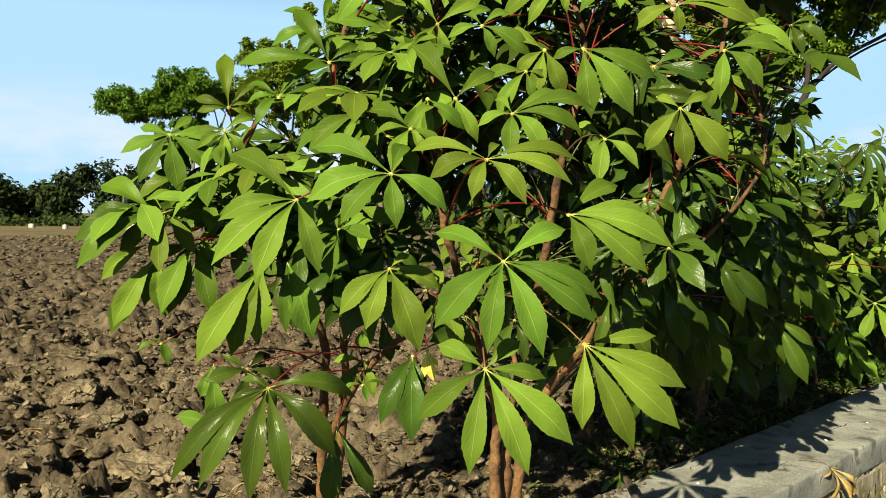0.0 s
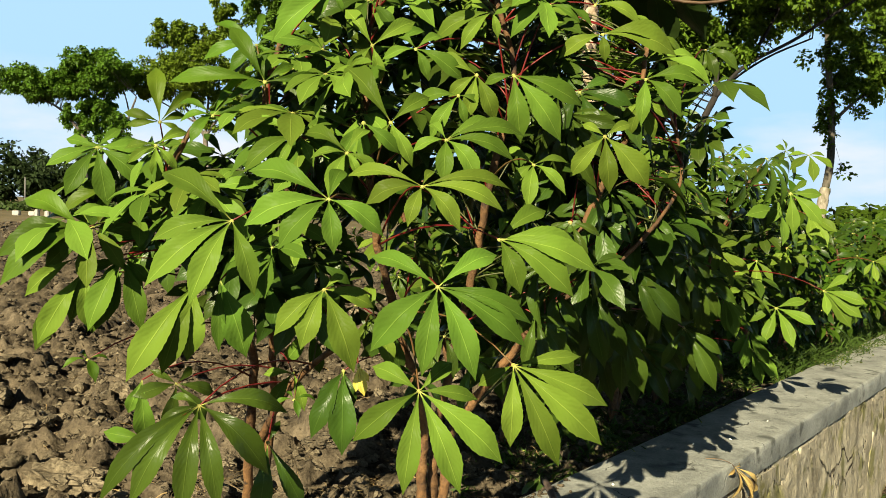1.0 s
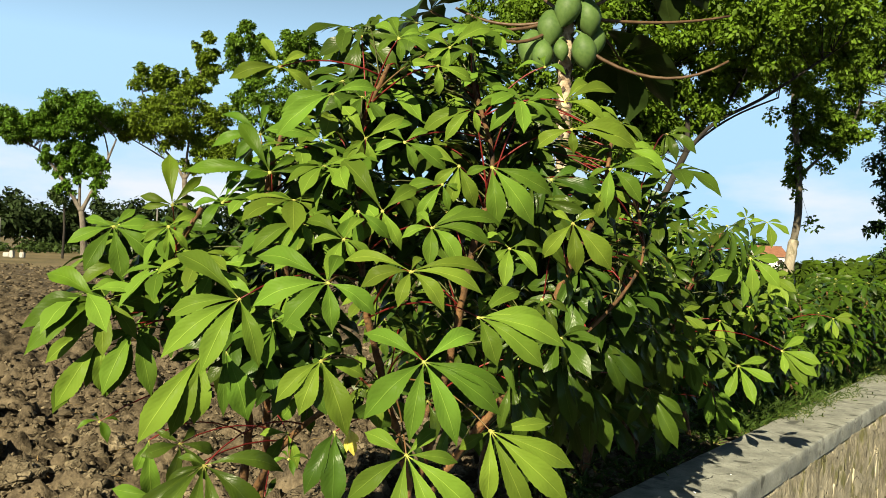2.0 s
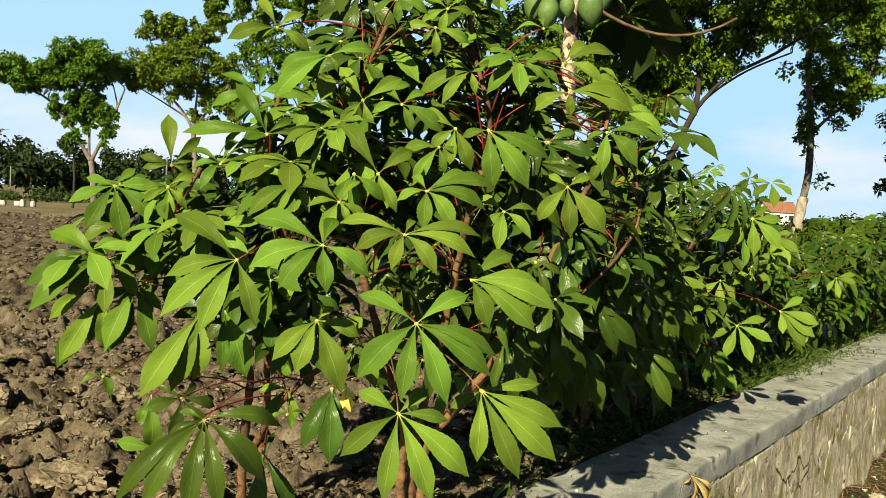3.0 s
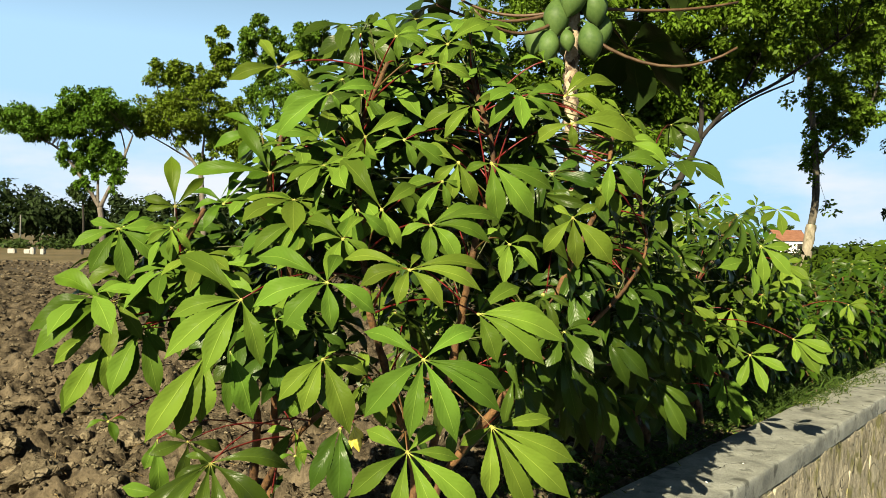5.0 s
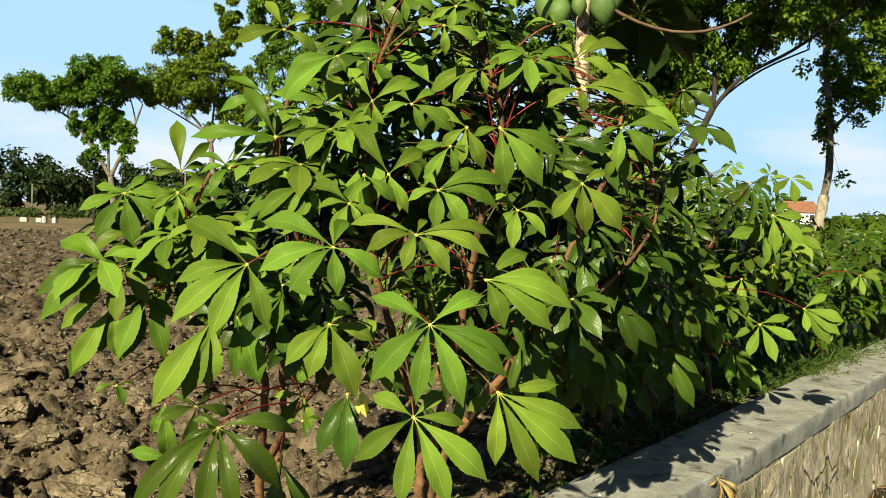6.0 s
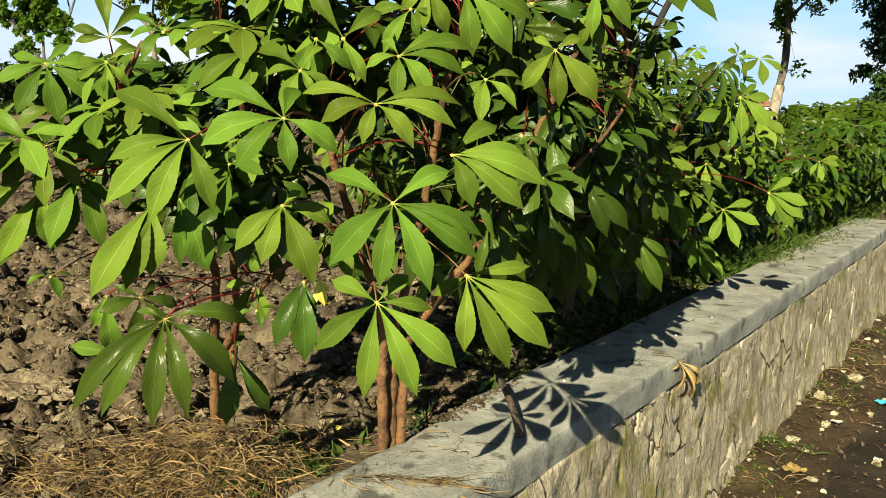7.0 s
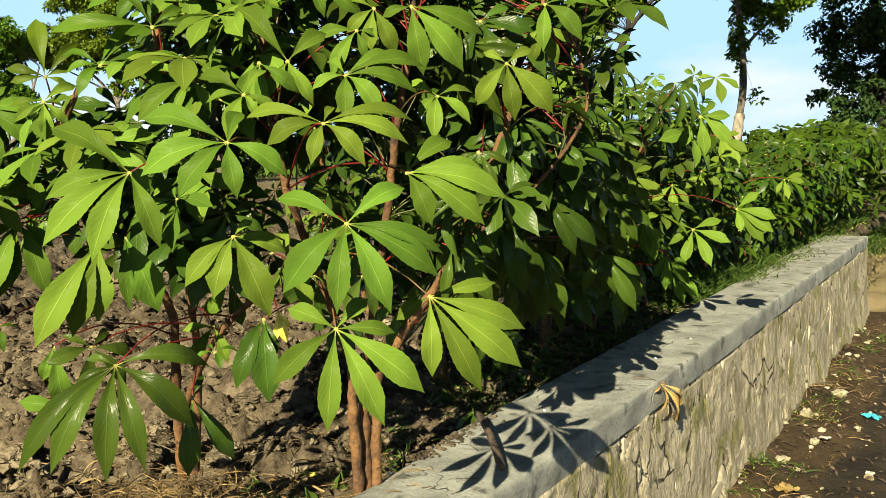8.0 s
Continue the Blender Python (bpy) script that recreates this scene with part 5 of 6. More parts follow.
# the slender tree wrapped in creepers
SLENDER = tree("slender_tree", "slender tall tree with creeper-covered trunk", (6.2, 15, 0),
     [(((-0.05, 0, -0.2), (0.0, 0, 1.0), (0.12, 0, 1.9), (0.1, 0, 2.8), (-0.02, 0, 4.0), (0.05, 0, 5.6)), 0.080, 0.05), (((0.1, 0, 2.6), (0.5, 0, 3.0), (0.95, 0, 3.4), (1.3, 0, 4.4)), 0.035, 0.02)],
     [(0.25, 0, 3.35, 0.45, 0.4, 0.5, 1100), (-0.1, 0, 3.75, 0.4, 0.35, 0.4, 900), (0.55, 0, 3.8, 0.5, 0.4, 0.4, 1000), (0.9, 0, 3.9, 0.5, 0.4, 0.4, 1000), (0.05, 0, 2.75, 0.22, 0.2, 0.35, 560), (0.02, 0, 2.9, 0.22, 0.22, 0.45, 480), (0.0, 0, 2.4, 0.2, 0.2, 0.3, 260), (0.7, 0, 3.0, 0.5, 0.4, 0.35, 560), (0.3, 0, 3.35, 0.35, 0.3, 0.3, 400), (0.35, 0, 1.75, 0.2, 0.15, 0.2, 90)]
     + crown(0.3, 0, 5.2, 1.6, 1.4, 1.2, 60, 540, 31, 0.18, 0.32, 0.85) + crown(2.3, 0, 4.9, 1.8, 1.4, 1.3, 64, 540, 32, 0.18, 0.32, 0.85) + crown(0.95, 0, 3.5, 0.5, 0.4, 0.45, 12, 420, 35, 0.5, 0.8, 0.85), 0.078, CREEPER_BARK, TREE_GREEN, 32)
# a paler sleeve round the lowest part of the trunk
foot_geo = Geo()
foot_line = polyline(((-0.052, 0, -0.2), (-0.035, 0, 0.5), (0.0, 0, 1.0), (0.062, 0, 1.46)), 5)
foot_geo.tube(foot_line, [0.104 - 0.017 * k / (len(foot_line) - 1) for k in range(len(foot_line))], 12, 0.10, random.Random(36))
part("trunk_foot", foot_geo, PALE_BARK, SLENDER, "pale foot of the trunk")
# the dark tree beyond the path
tree("dark_tree", "dark dense tree beside the path's far end", (10.4, 17.5, 0),
     [(((0, 0, -0.2), (0.05, 0, 1.5), (0.2, 0, 3.5), (0.4, 0, 5.5)), 0.2, 0.1)],
     crown(0.1, 0, 1.6, 1.5, 1.2, 1.0, 50, 440, 41, 0.22, 0.38, 0.85) + crown(0.15, 0, 3.3, 1.65, 1.4, 1.8, 80, 440, 42, 0.22, 0.38, 0.9) + crown(0.9, 0, 5.8, 1.9, 1.4, 2.0, 50, 560, 43, 0.3, 0.5, 0.9), 0.10, BARK_DARK, TREE_DARK, 42)


def far_woods():
    """A dark belt of trees along the far edge of the field."""
    rng = random.Random(61)
    g = Geo()
    for k in range(150):
        a = radians(-62 + 150 * k / 150 + rng.uniform(-0.8, 0.8))
        r = rng.uniform(66, 76)
        h = (4.3 + 2.0 * noise.noise((a * 14, 0, 5)) + rng.uniform(-0.7, 0.7)) * (1.0 if a < 0.1 else 0.3)
        x, y = r * math.sin(a), r * math.cos(a)
        for q in range(9):
            c = (x + rng.uniform(-1.8, 1.8), y + rng.uniform(-1.5, 1.5), h * rng.uniform(0.12, 0.80))
            rr = rng.uniform(0.7, 1.3)
            leaf_cloud(g, c, (rr, rr, rr * 0.8), 155 if a < 0.1 else 26, 0.42, rng)
    tagged(part("far_woods", g, WOODS), "dark belt of trees and bushes at the field's far edge", "woods", kind="stuff")
    g = Geo()
    for k in range(260):
        a = radians(-60 + 60 * rng.random())
        r = rng.uniform(58, 65)
        leaf_cloud(g, (r * math.sin(a), r * math.cos(a), 0.2), (0.9, 0.9, 0.45), 40, 0.35, rng)
    tagged(part("hedge_plants", g, TREE_DARK), "low dark green scrub along the far edge of the field", "scrub", kind="stuff")


far_woods()


# ---- papaya ----
def papaya():
    rng = random.Random(71)
    x, y = 0.73, 4.2
    t = empty("papaya_tree", (x, y, field_z(x, y)), "papaya tree with scarred pale trunk and green fruits", "tree")
    z0 = t.location.z
    g = Geo()
    rows, n = [], 14
    for k in range(96):
        z = -0.1 + (2.55 + 0.1) * k / 95
        r = 0.040 - 0.005 * k / 95 + 0.0045 * (1 if (k % 4) < 2 else -0.6)
        rows.append([(r * math.cos(2 * math.pi * j / n) * (1 + 0.10 * noise.noise((j * 1.7, k * 0.35, 2))) + 0.012 * math.sin(k * 0.06), r * math.sin(2 * math.pi * j / n) * (1 + 0.10 * noise.noise((j * 1.7, k * 0.35, 7))), z - z0) for j in range(n)])
    g.grid(rows, closed=True)
    part("trunk", g, PAPAYA_BARK, t, "pale ringed trunk with leaf scars")
    g = Geo()
    for k in range(150):      # lozenge scars of fallen leaves, winding up the trunk
        a, z, r = k * 2.4, 0.3 + 1.75 * k / 150, 0.0425
        ring = [(-1, 0), (0, 1), (1, 0), (0, -1)]
        o = len(g.v)
        for lift, size in ((0.0, 1.0), (0.004, 0.62)):
            for u, w in ring:
                turn = a + u * size * 0.34
                g.v.append(((r + lift) * math.cos(turn) + 0.012 * math.sin((z + 0.1) * 2.15), (r + lift) * math.sin(turn), z + w * size * 0.021 - z0))
        g.f.extend((o + i, o + (i + 1) % 4, o + 4 + (i + 1) % 4, o + 4 + i) for i in range(4))
        g.f.append((o + 4, o + 5, o + 6, o + 7))
    g.uv = [(0.25, 0.5)] * len(g.v)
    g.smooth = False
    part("scar_pattern", g, STICK, t, "brown lozenge scars of fallen leaves")
    for fx, fy, fz, size in ((-0.145, -0.10, 2.075, 0.066), (-0.205, -0.03, 2.135, 0.078), (-0.05, -0.13, 2.10, 0.046), (0.075, -0.11, 2.10, 0.076), (-0.105, -0.06, 2.235, 0.080), (0.10, -0.05, 2.30, 0.080), (0.15, 0.03, 2.20, 0.070), (0.0, 0.13, 2.15, 0.09), (-0.02, -0.10, 2.33, 0.08)):
        g = Geo()
        rows, n = [], 16
        for k in range(13):
            u = k / 12
            r = size * math.sin(math.pi * u ** 0.85) ** 0.75 * (0.78 + 0.22 * u) if 0 < k < 12 else 0.002
            rows.append([(r * math.cos(2 * math.pi * j / n) * (1 + 0.03 * math.cos(5 * 2 * math.pi * j / n)), r * math.sin(2 * math.pi * j / n), size * 1.35 * (1 - 2 * u)) for j in range(n)])
        g.grid(rows, closed=True)
        fruit = part("fruit", g, PAPAYA_SKIN, t, at=Matrix.Translation((fx, fy, fz - z0)) @ pose(0, 0, 0, rng.uniform(-12, 12), rng.uniform(-12, 12), rng.uniform(0, 90)))
        gs = Geo()
        top = Vector((0, 0, size * 1.3))
        root = fruit.matrix_basis.inverted() @ Vector((fx * 0.25, fy * 0.25, fz - z0 + size * 1.4))
        gs.tube([top, top.lerp(root, 0.5) + Vector((0, 0, 0.02)), root], [0.008, 0.007, 0.009], 6)
        part("fruit_stalk", gs, PAPAYA_SKIN, fruit)
    # long leaf stalks with broad cut leaves
    for ex, ey, ez, mz, size in ((0.86, -0.05, 2.09, 1.84, 0.0), (-0.75, -0.15, 2.28, 2.12, 0.42), (-0.55, -0.35, 2.20, 1.98, 0.0), (0.5, 0.3, 2.75, 2.45, 0.5), (-0.4, 0.4, 2.9, 2.5, 0.5), (0.62, -0.1, 2.95, 2.6, 0.5), (-0.1, -0.4, 2.95, 2.6, 0.45), (0.34, 0.30, 2.16, 2.35, 0.5), (-0.62, 0.05, 2.36, 2.2, 0.0), (0.95, 0.25, 2.42, 2.3, 0.0)):
        g = Geo()
        line = bend((0, 0, min(2.32, ez + 0.12) - z0), (ex * 0.55, ey * 0.55, mz - z0), (ex, ey, ez - z0), 10)
        g.tube(line, [0.011 - 0.0004 * k for k in range(11)], 7)
        st = part("leaf_stalk", g, PAPAYA_STALK, t, "long reddish papaya leaf stalk")
        if size:
            lob = [(a, size * (0.95 - 0.35 * abs(a) / 150)) for a in (-150, -105, -62, -22, 20, 60, 104, 148)]
            part("leaf", leaf_geo(lob, rng, width=0.5, droop=0.2), LEAF_PAPAYA, st, at=facing((ex, ey, ez - z0), math.degrees(math.atan2(ex, ey)), 55))


papaya()


# ---- small things on and by the wall ----
def blade(g, root, direction, length, width, droop, rng, n=5):
    """One narrow grass blade or straw."""
    d = Vector(direction).normalized()
    sd = d.cross(Vector((rng.uniform(-1, 1), rng.uniform(-1, 1), rng.uniform(0.2, 1)))).normalized()
    rows, uvs = [], []
    for k in range(n):
        t = k / (n - 1)
        p = Vector(root) + d * (length * t) + Vector((0, 0, -droop * length * t * t)) + sd * (0.12 * length * math.sin(t * 2.5))
        w = width * (1 - 0.75 * t)
        rows.append((p - sd * w, p + Vector((0, 0, 0.3 * w)), p + sd * w))
        uvs.append(((0.0, t), (0.3, t), (1.0, t)))
    g.grid(rows, uvs)


def make_straw():
    rng = random.Random(201)
    g = Geo()
    for k in range(5200):
        u, v = rng.gauss(0, 1), rng.gauss(0, 1)
        x, y = -0.46 + 0.30 * u, 1.97 + 0.17 * v - 0.036 * u
        s, d = wall_sd(x, y)
        if d < 0.42 or noise.noise((x * 7, y * 7, 41)) + 0.5 * noise.noise((x * 17, y * 17, 43)) < rng.uniform(-0.45, 0.15):
            continue
        h = 0.13 * math.exp(-(u * u + v * v) * 0.4) * (0.6 + 0.8 * abs(noise.noise((x * 6, y * 6, 3))))
        a = rng.uniform(0, 6.28)
        blade(g, (x, y, field_z(x, y) + rng.uniform(0, 1) * h), (math.cos(a), math.sin(a), rng.uniform(-0.2, 0.8)), rng.uniform(0.04, 0.16), rng.uniform(0.0010, 0.0030), rng.uniform(0.1, 1.0), rng)
    for k in range(3000):
        r = 1.5 + 5 * rng.random() ** 1.5
        a = radians(rng.uniform(-55, 12))
        x, y = 0.2 + r * math.sin(a), -0.3 + r * math.cos(a)
        s, d = wall_sd(x, y)
        if d < 0.45:
            continue
        t = rng.uniform(0, 6.28)
        blade(g, (x, y, field_z(x, y) + 0.008), (math.cos(t), math.sin(t), rng.uniform(-0.1, 0.35)), rng.uniform(0.04, 0.14), rng.uniform(0.0010, 0.0024), 0.3, rng, 4)
    for k in range(2600):
        x, y = rng.uniform(-0.9, 0.2), rng.uniform(1.95, 2.7)
        if wall_sd(x, y)[1] < 0.42 or noise.noise((x * 4, y * 4, 23)) < -0.1:
            continue
        t = rng.uniform(0, 6.28)
        blade(g, (x, y, field_z(x, y) + 0.006), (math.cos(t), math.sin(t), rng.uniform(-0.1, 0.5)), rng.uniform(0.03, 0.11), rng.uniform(0.0008, 0.0022), 0.4, rng, 4)
    tagged(part("straw", g, STRAW), "loose dry yellow straw and roots on the soil", "straw", kind="stuff")


make_straw()


def make_weeds():
    rng = random.Random(202)
    g = Geo()
    spots = [(s, 0.44 + 0.28 * rng.random(), 0.07, 26) for s in [0.1 * k for k in range(-16, 70)]]
    spots += [(rng.uniform(3.7, 4.8), rng.uniform(0.24, 0.44), 0.045, 26) for _ in range(26)]
    spots += [(rng.uniform(4.8, 6.6), rng.uniform(0.15, 0.45), 0.04, 22) for _ in range(24)]
    for s, d, size, n in spots:
        if s < 0.7 and rng.random() < 0.75:
            continue
        for _ in range(n):
            c = along(s + rng.gauss(0, 0.07), d + rng.gauss(0, 0.05))
            ss, dd = wall_sd(c.x, c.y)
            z = 0.002 if dd < COPING_W else field_z(c.x, c.y)
            a = rng.uniform(0, 6.28)
            blade(g, (c.x, c.y, z), (math.cos(a) * 0.7, math.sin(a) * 0.7, rng.uniform(0.4, 1.2)), size * rng.uniform(0.7, 1.9), size * rng.uniform(0.035, 0.10), 0.5, rng, 4)
    for _ in range(45):
        s, d = rng.uniform(0.75, 3.6), rng.uniform(0.42, 0.80)
        for _ in range(14):
            c = along(s + rng.gauss(0, 0.05), d + rng.gauss(0, 0.05))
            if wall_sd(c.x, c.y)[1] < COPING_W + 0.01:
                continue
            a = rng.uniform(0, 6.28)
            blade(g, (c.x, c.y, field_z(c.x, c.y)), (math.cos(a) * 0.6, math.sin(a) * 0.6, rng.uniform(0.5, 1.3)), rng.uniform(0.06, 0.19), rng.uniform(0.004, 0.011), 0.6, rng, 4)
    # green shoots among the straw
    for _ in range(34):
        x, y = rng.gauss(-0.14, 0.10), rng.gauss(1.92, 0.08)
        if wall_sd(x, y)[1] < 0.43:
            continue
        for _ in range(9):
            a = rng.uniform(0, 6.28)
            blade(g, (x + rng.gauss(0, 0.015), y + rng.gauss(0, 0.015), field_z(x, y)), (math.cos(a) * 0.6, math.sin(a) * 0.6, rng.uniform(0.5, 1.4)), rng.uniform(0.04, 0.12), rng.uniform(0.002, 0.006), 0.5, rng, 4)
    # rank grass where the coping ends and along the row's foot
    for _ in range(640):
        s = rng.uniform(3.2, 9.5)
        d = rng.uniform(0.36, 0.85 if s < 4 else 1.35)
        if s > 6.75:
            d = rng.uniform(-0.1, 0.9)
        for _ in range(8):
            c = along(s + rng.gauss(0, 0.05), d + rng.gauss(0, 0.04))
            if s < 6.75 and wall_sd(c.x, c.y)[1] < COPING_W + 0.01:
                continue
            z = field_z(c.x, c.y) if d > 0.26 else -0.2
            a = rng.uniform(0, 6.28)
            blade(g, (c.x, c.y, z), (math.cos(a) * 0.5, math.sin(a) * 0.5, rng.uniform(0.6, 1.4)), rng.uniform(0.10, 0.34), rng.uniform(0.004, 0.010), 0.6, rng, 4)
    # low tufts at the wall's foot
    for s in (2.0, 2.35, 2.5, 3.4, 3.7, 4.6, 5.3, 5.9):
        for _ in range(40):
            c = along(s + rng.gauss(0, 0.10), rng.uniform(-0.28, -0.02))
            a = rng.uniform(0, 6.28)
            blade(g, (c.x, c.y, low_z(c.x, c.y)), (math.cos(a), math.sin(a), rng.uniform(0.4, 1.4)), rng.uniform(0.05, 0.15), rng.uniform(0.002, 0.006), 0.5, rng, 4)
    tagged(part("weeds", g, WEED), "small green weeds along the wall", "weeds", kind="stuff")


make_weeds()


def small_weed(x, y, n, size, seed, material=WEED, label="small broad-leaved green weed on the soil"):
    rng = random.Random(seed)
    w = empty("weed_plant", (x, y, field_z(x, y)), label, "weed", "small weeds")
    for k in range(n):
        a = 360 * k / n + rng.uniform(-20, 20)
        m = facing((0, 0, size * rng.uniform(0.3, 0.8)), a, rng.uniform(25, 65))
        part("leaf", leaf_geo([(rng.uniform(-15, 15), size * rng.uniform(0.7, 1.2))], rng, width=0.5), material, w, at=m)
    g = Geo()
    g.tube([(0, 0, -0.01), (0.003, 0, size * 0.4), (0, 0.004, size * 0.8)], [0.004, 0.003, 0.002], 6)
    part("stem", g, WEED, w)


for wx, wy, wn_, ws, seed in ((-0.20, 2.12, 5, 0.075, 1), (-0.09, 2.10, 4, 0.06, 2), (-0.14, 2.0, 4, 0.05, 3), (-0.26, 2.22, 5, 0.07, 4), (0.0, 2.22, 5, 0.07, 5), (-0.34, 2.05, 3, 0.06, 6), (0.18, 2.36, 5, 0.08, 7), (0.42, 2.66, 6, 0.09, 8), (0.55, 2.85, 6, 0.09, 9)):
    small_weed(wx, wy, wn_, ws, seed)
small_weed(-0.17, 2.06, 3, 0.055, 15, LEAF_YELLOW, "fallen yellowed leaves on the soil")


def make_stick():
    g = Geo()
    a, b = along(0.36, 0.306, 0.05), along(0.07, 0.048, 0.012)
    g.tube(polyline((a, a.lerp(b, 0.45) + Vector((0.004, 0, 0.006)), b), 4), [0.010, 0.011, 0.012, 0.011, 0.0115, 0.012, 0.0125, 0.013, 0.012], 9, 0.07, random.Random(5))
    stick = part("stick", g, STICK)
    tagged(stick, "broken dark cassava stick lying on the coping", "stick")
    g = Geo()
    g.tube([b + Vector((0, 0, 0.0)), b + (b - a).normalized() * 0.006], [0.0108, 0.009], 9)
    part("cut_end", g, DRY_BROWN, stick, "brown broken end")


make_stick()


def dried_leaf():
    """A withered palmate leaf caught on the coping's edge."""
    rng = random.Random(8)
    c = along(1.15, -0.024, -0.010)
    t = empty("dried_leaf", c, "withered yellow cassava leaf hanging over the wall's edge", "dried leaf")
    for a, ln, bend_ in ((-38, 0.12, 0.4), (-12, 0.10, 0.25), (14, 0.17, 0.2), (30, 0.19, 0.3), (48, 0.17, 0.35), (88, 0.07, 0.3), (-75, 0.06, 0.2)):
        g = Geo()
        lobe(g, a, ln, rng, width=0.20, droop=bend_, fold=0.9)
        part("lobe", g, DRY_LEAF, t, at=facing((0, 0, 0), 128, 22))
    g = Geo()
    lobe(g, 42, 0.23, rng, width=0.42, droop=0.3, fold=0.6)
    part("withered_blade", g, DRY_BROWN, t, at=facing((0.004, -0.004, -0.015), 128, 14))
    g = Geo()
    g.tube(bend((0, 0, 0), WALL_N * -0.03 + Vector((0, 0, 0.03)), WALL_N * -0.10 - WALL_U * 0.03 + Vector((0, 0, 0.017)), 6), [0.0016] * 7, 5)
    part("stalk", g, DRY_BROWN, t)


dried_leaf()


def make_litter():
    rng = random.Random(301)
    g = Geo()
    for k in range(800):
        s, d = rng.uniform(0.6, 6.0), -0.06 - 1.4 * rng.random() ** 1.2
        c = along(s, d)
        z = low_z(c.x, c.y) + 0.006
        size = rng.uniform(0.007, 0.028)
        nrm = Vector((rng.gauss(0, 0.35), rng.gauss(0, 0.35), 1)).normalized()
        ax = nrm.orthogonal().normalized()
        ax.rotate(Matrix.Rotation(rng.uniform(0, 6.28), 3, nrm))
        sd = nrm.cross(ax)
        p = Vector((c.x, c.y, z))
        g.grid([(p - ax * size, p - ax * size + sd * size * 0.2), (p - sd * size * 0.35 + nrm * size * 0.3, p + sd * size * 0.5 + nrm * size * 0.2), (p + ax * size, p + ax * size * 0.9 + sd * size * 0.15)])
    for k in range(420):
        s, d = rng.uniform(1.2, 6.4), -0.05 - 0.55 * rng.random() ** 1.6
        c = along(s, d)
        size = rng.uniform(0.010, 0.028)
        a, p = rng.uniform(0, 6.28), Vector((c.x, c.y, low_z(c.x, c.y) + 0.012))
        ax, sd = Vector((math.cos(a), math.sin(a), rng.uniform(-0.1, 0.25))), Vector((-math.sin(a), math.cos(a), rng.uniform(-0.2, 0.2)))
        g.grid([(p - ax * size, p - ax * size + sd * size * 0.15), (p - sd * size * 0.4 + Vector((0, 0, size * 0.35)), p + sd * size * 0.4 + Vector((0, 0, size * 0.25))), (p + ax * size, p + ax * size * 0.9 + sd * size * 0.1)])
    tagged(part("leaf_litter", g, DRY_BROWN), "brown leaf litter and rubble at the wall's foot", "litter", kind="stuff")
    for s, d, size, m, name, label, cat in ((3.09, -0.27, 0.060, PAPER, "paper_scrap", "crumpled white paper scrap on the lower path", "paper"), (2.75, -0.55, 0.025, PAPER, "paper_scrap", "small white paper scrap on the lower path", "paper"), (3.0, -0.78, 0.04, PAPER, "paper_scrap", "torn pale paper on the lower path", "paper"),
                                           (3.72, -0.44, 0.06, PLASTIC, "plastic_bag", "scrap of bright blue plastic on the path", "plastic"), (2.20, -0.26, 0.055, DRY_LEAF, "fallen_leaf", "dry yellow leaf lying on the path", "leaf"), (1.95, -0.75, 0.035, PAPER, "paper_scrap", "grey paper scrap on the path", "paper")):
        g = Geo()
        n = 7
        rows = []
        for i in range(n):
            rows.append([(size * (2 * i / (n - 1) - 1) * (1 + 0.2 * rng.uniform(-1, 1)), size * 0.7 * (2 * j / (n - 1) - 1) * (1 + 0.2 * rng.uniform(-1, 1)), size * 0.32 * noise.noise((i * 0.7 + s * 9, j * 0.7, d * 7)) + size * 0.2) for j in range(n)])
        g.grid(rows)
        g.grid([[(x, y, z - 0.002) for x, y, z in r] for r in rows])
        c = along(s, d)
        tagged(part(name, g, m, at=Matrix.Translation((c.x, c.y, low_z(c.x, c.y) + 0.006)) @ pose(0, 0, 0, rng.uniform(-12, 12), rng.uniform(-12, 12), rng.uniform(0, 180))), label, cat)
    for s, d, size, low in ((1.48, 0.115, 0.008, False), (1.30, 0.20, 0.006, False), (0.62, 0.2, 0.006, False), (-0.1, 0.32, 0.008, False), (1.9, 0.1, 0.006, False)):
        g = Geo()
        rock(g, (0, 0, 0), size, rng, 2, 0.8)
        c = along(s, d, size * 0.35)
        tagged(part("pebble", g, PAPER, at=Matrix.Translation(c)), "small pale pebble on the coping", "pebble", "pebbles")
    g = Geo()
    g.smooth = False
    for _ in range(150):
        s, d = rng.uniform(1.0, 6.4), -0.04 - 0.7 * rng.random() ** 1.8
        q = 0.006 + 0.026 * rng.random() ** 3
        c = along(s, d)
        rock(g, (c.x, c.y, low_z(c.x, c.y) + q * 0.25), q, rng, 1, 0.75)
    tagged(part("rubble", g, STONE), "small broken rubble along the wall's foot", "rubble", kind="stuff")
    g = Geo()
    for _ in range(1100):
        s, d = rng.uniform(1.4, 6.5), -0.03 - 0.35 * rng.random() ** 1.5
        if noise.noise((s * 2.2, d * 3, 17)) < 0.0:
            continue
        c = along(s, d)
        a = rng.uniform(0, 6.28)
        blade(g, (c.x, c.y, low_z(c.x, c.y)), (math.cos(a), math.sin(a), rng.uniform(0.1, 1.2)), rng.uniform(0.05, 0.17), rng.uniform(0.0012, 0.003), 0.5, rng, 4)
    tagged(part("dry_grass", g, STRAW), "dry yellow grass tufts along the wall's foot", "dry grass", kind="stuff")
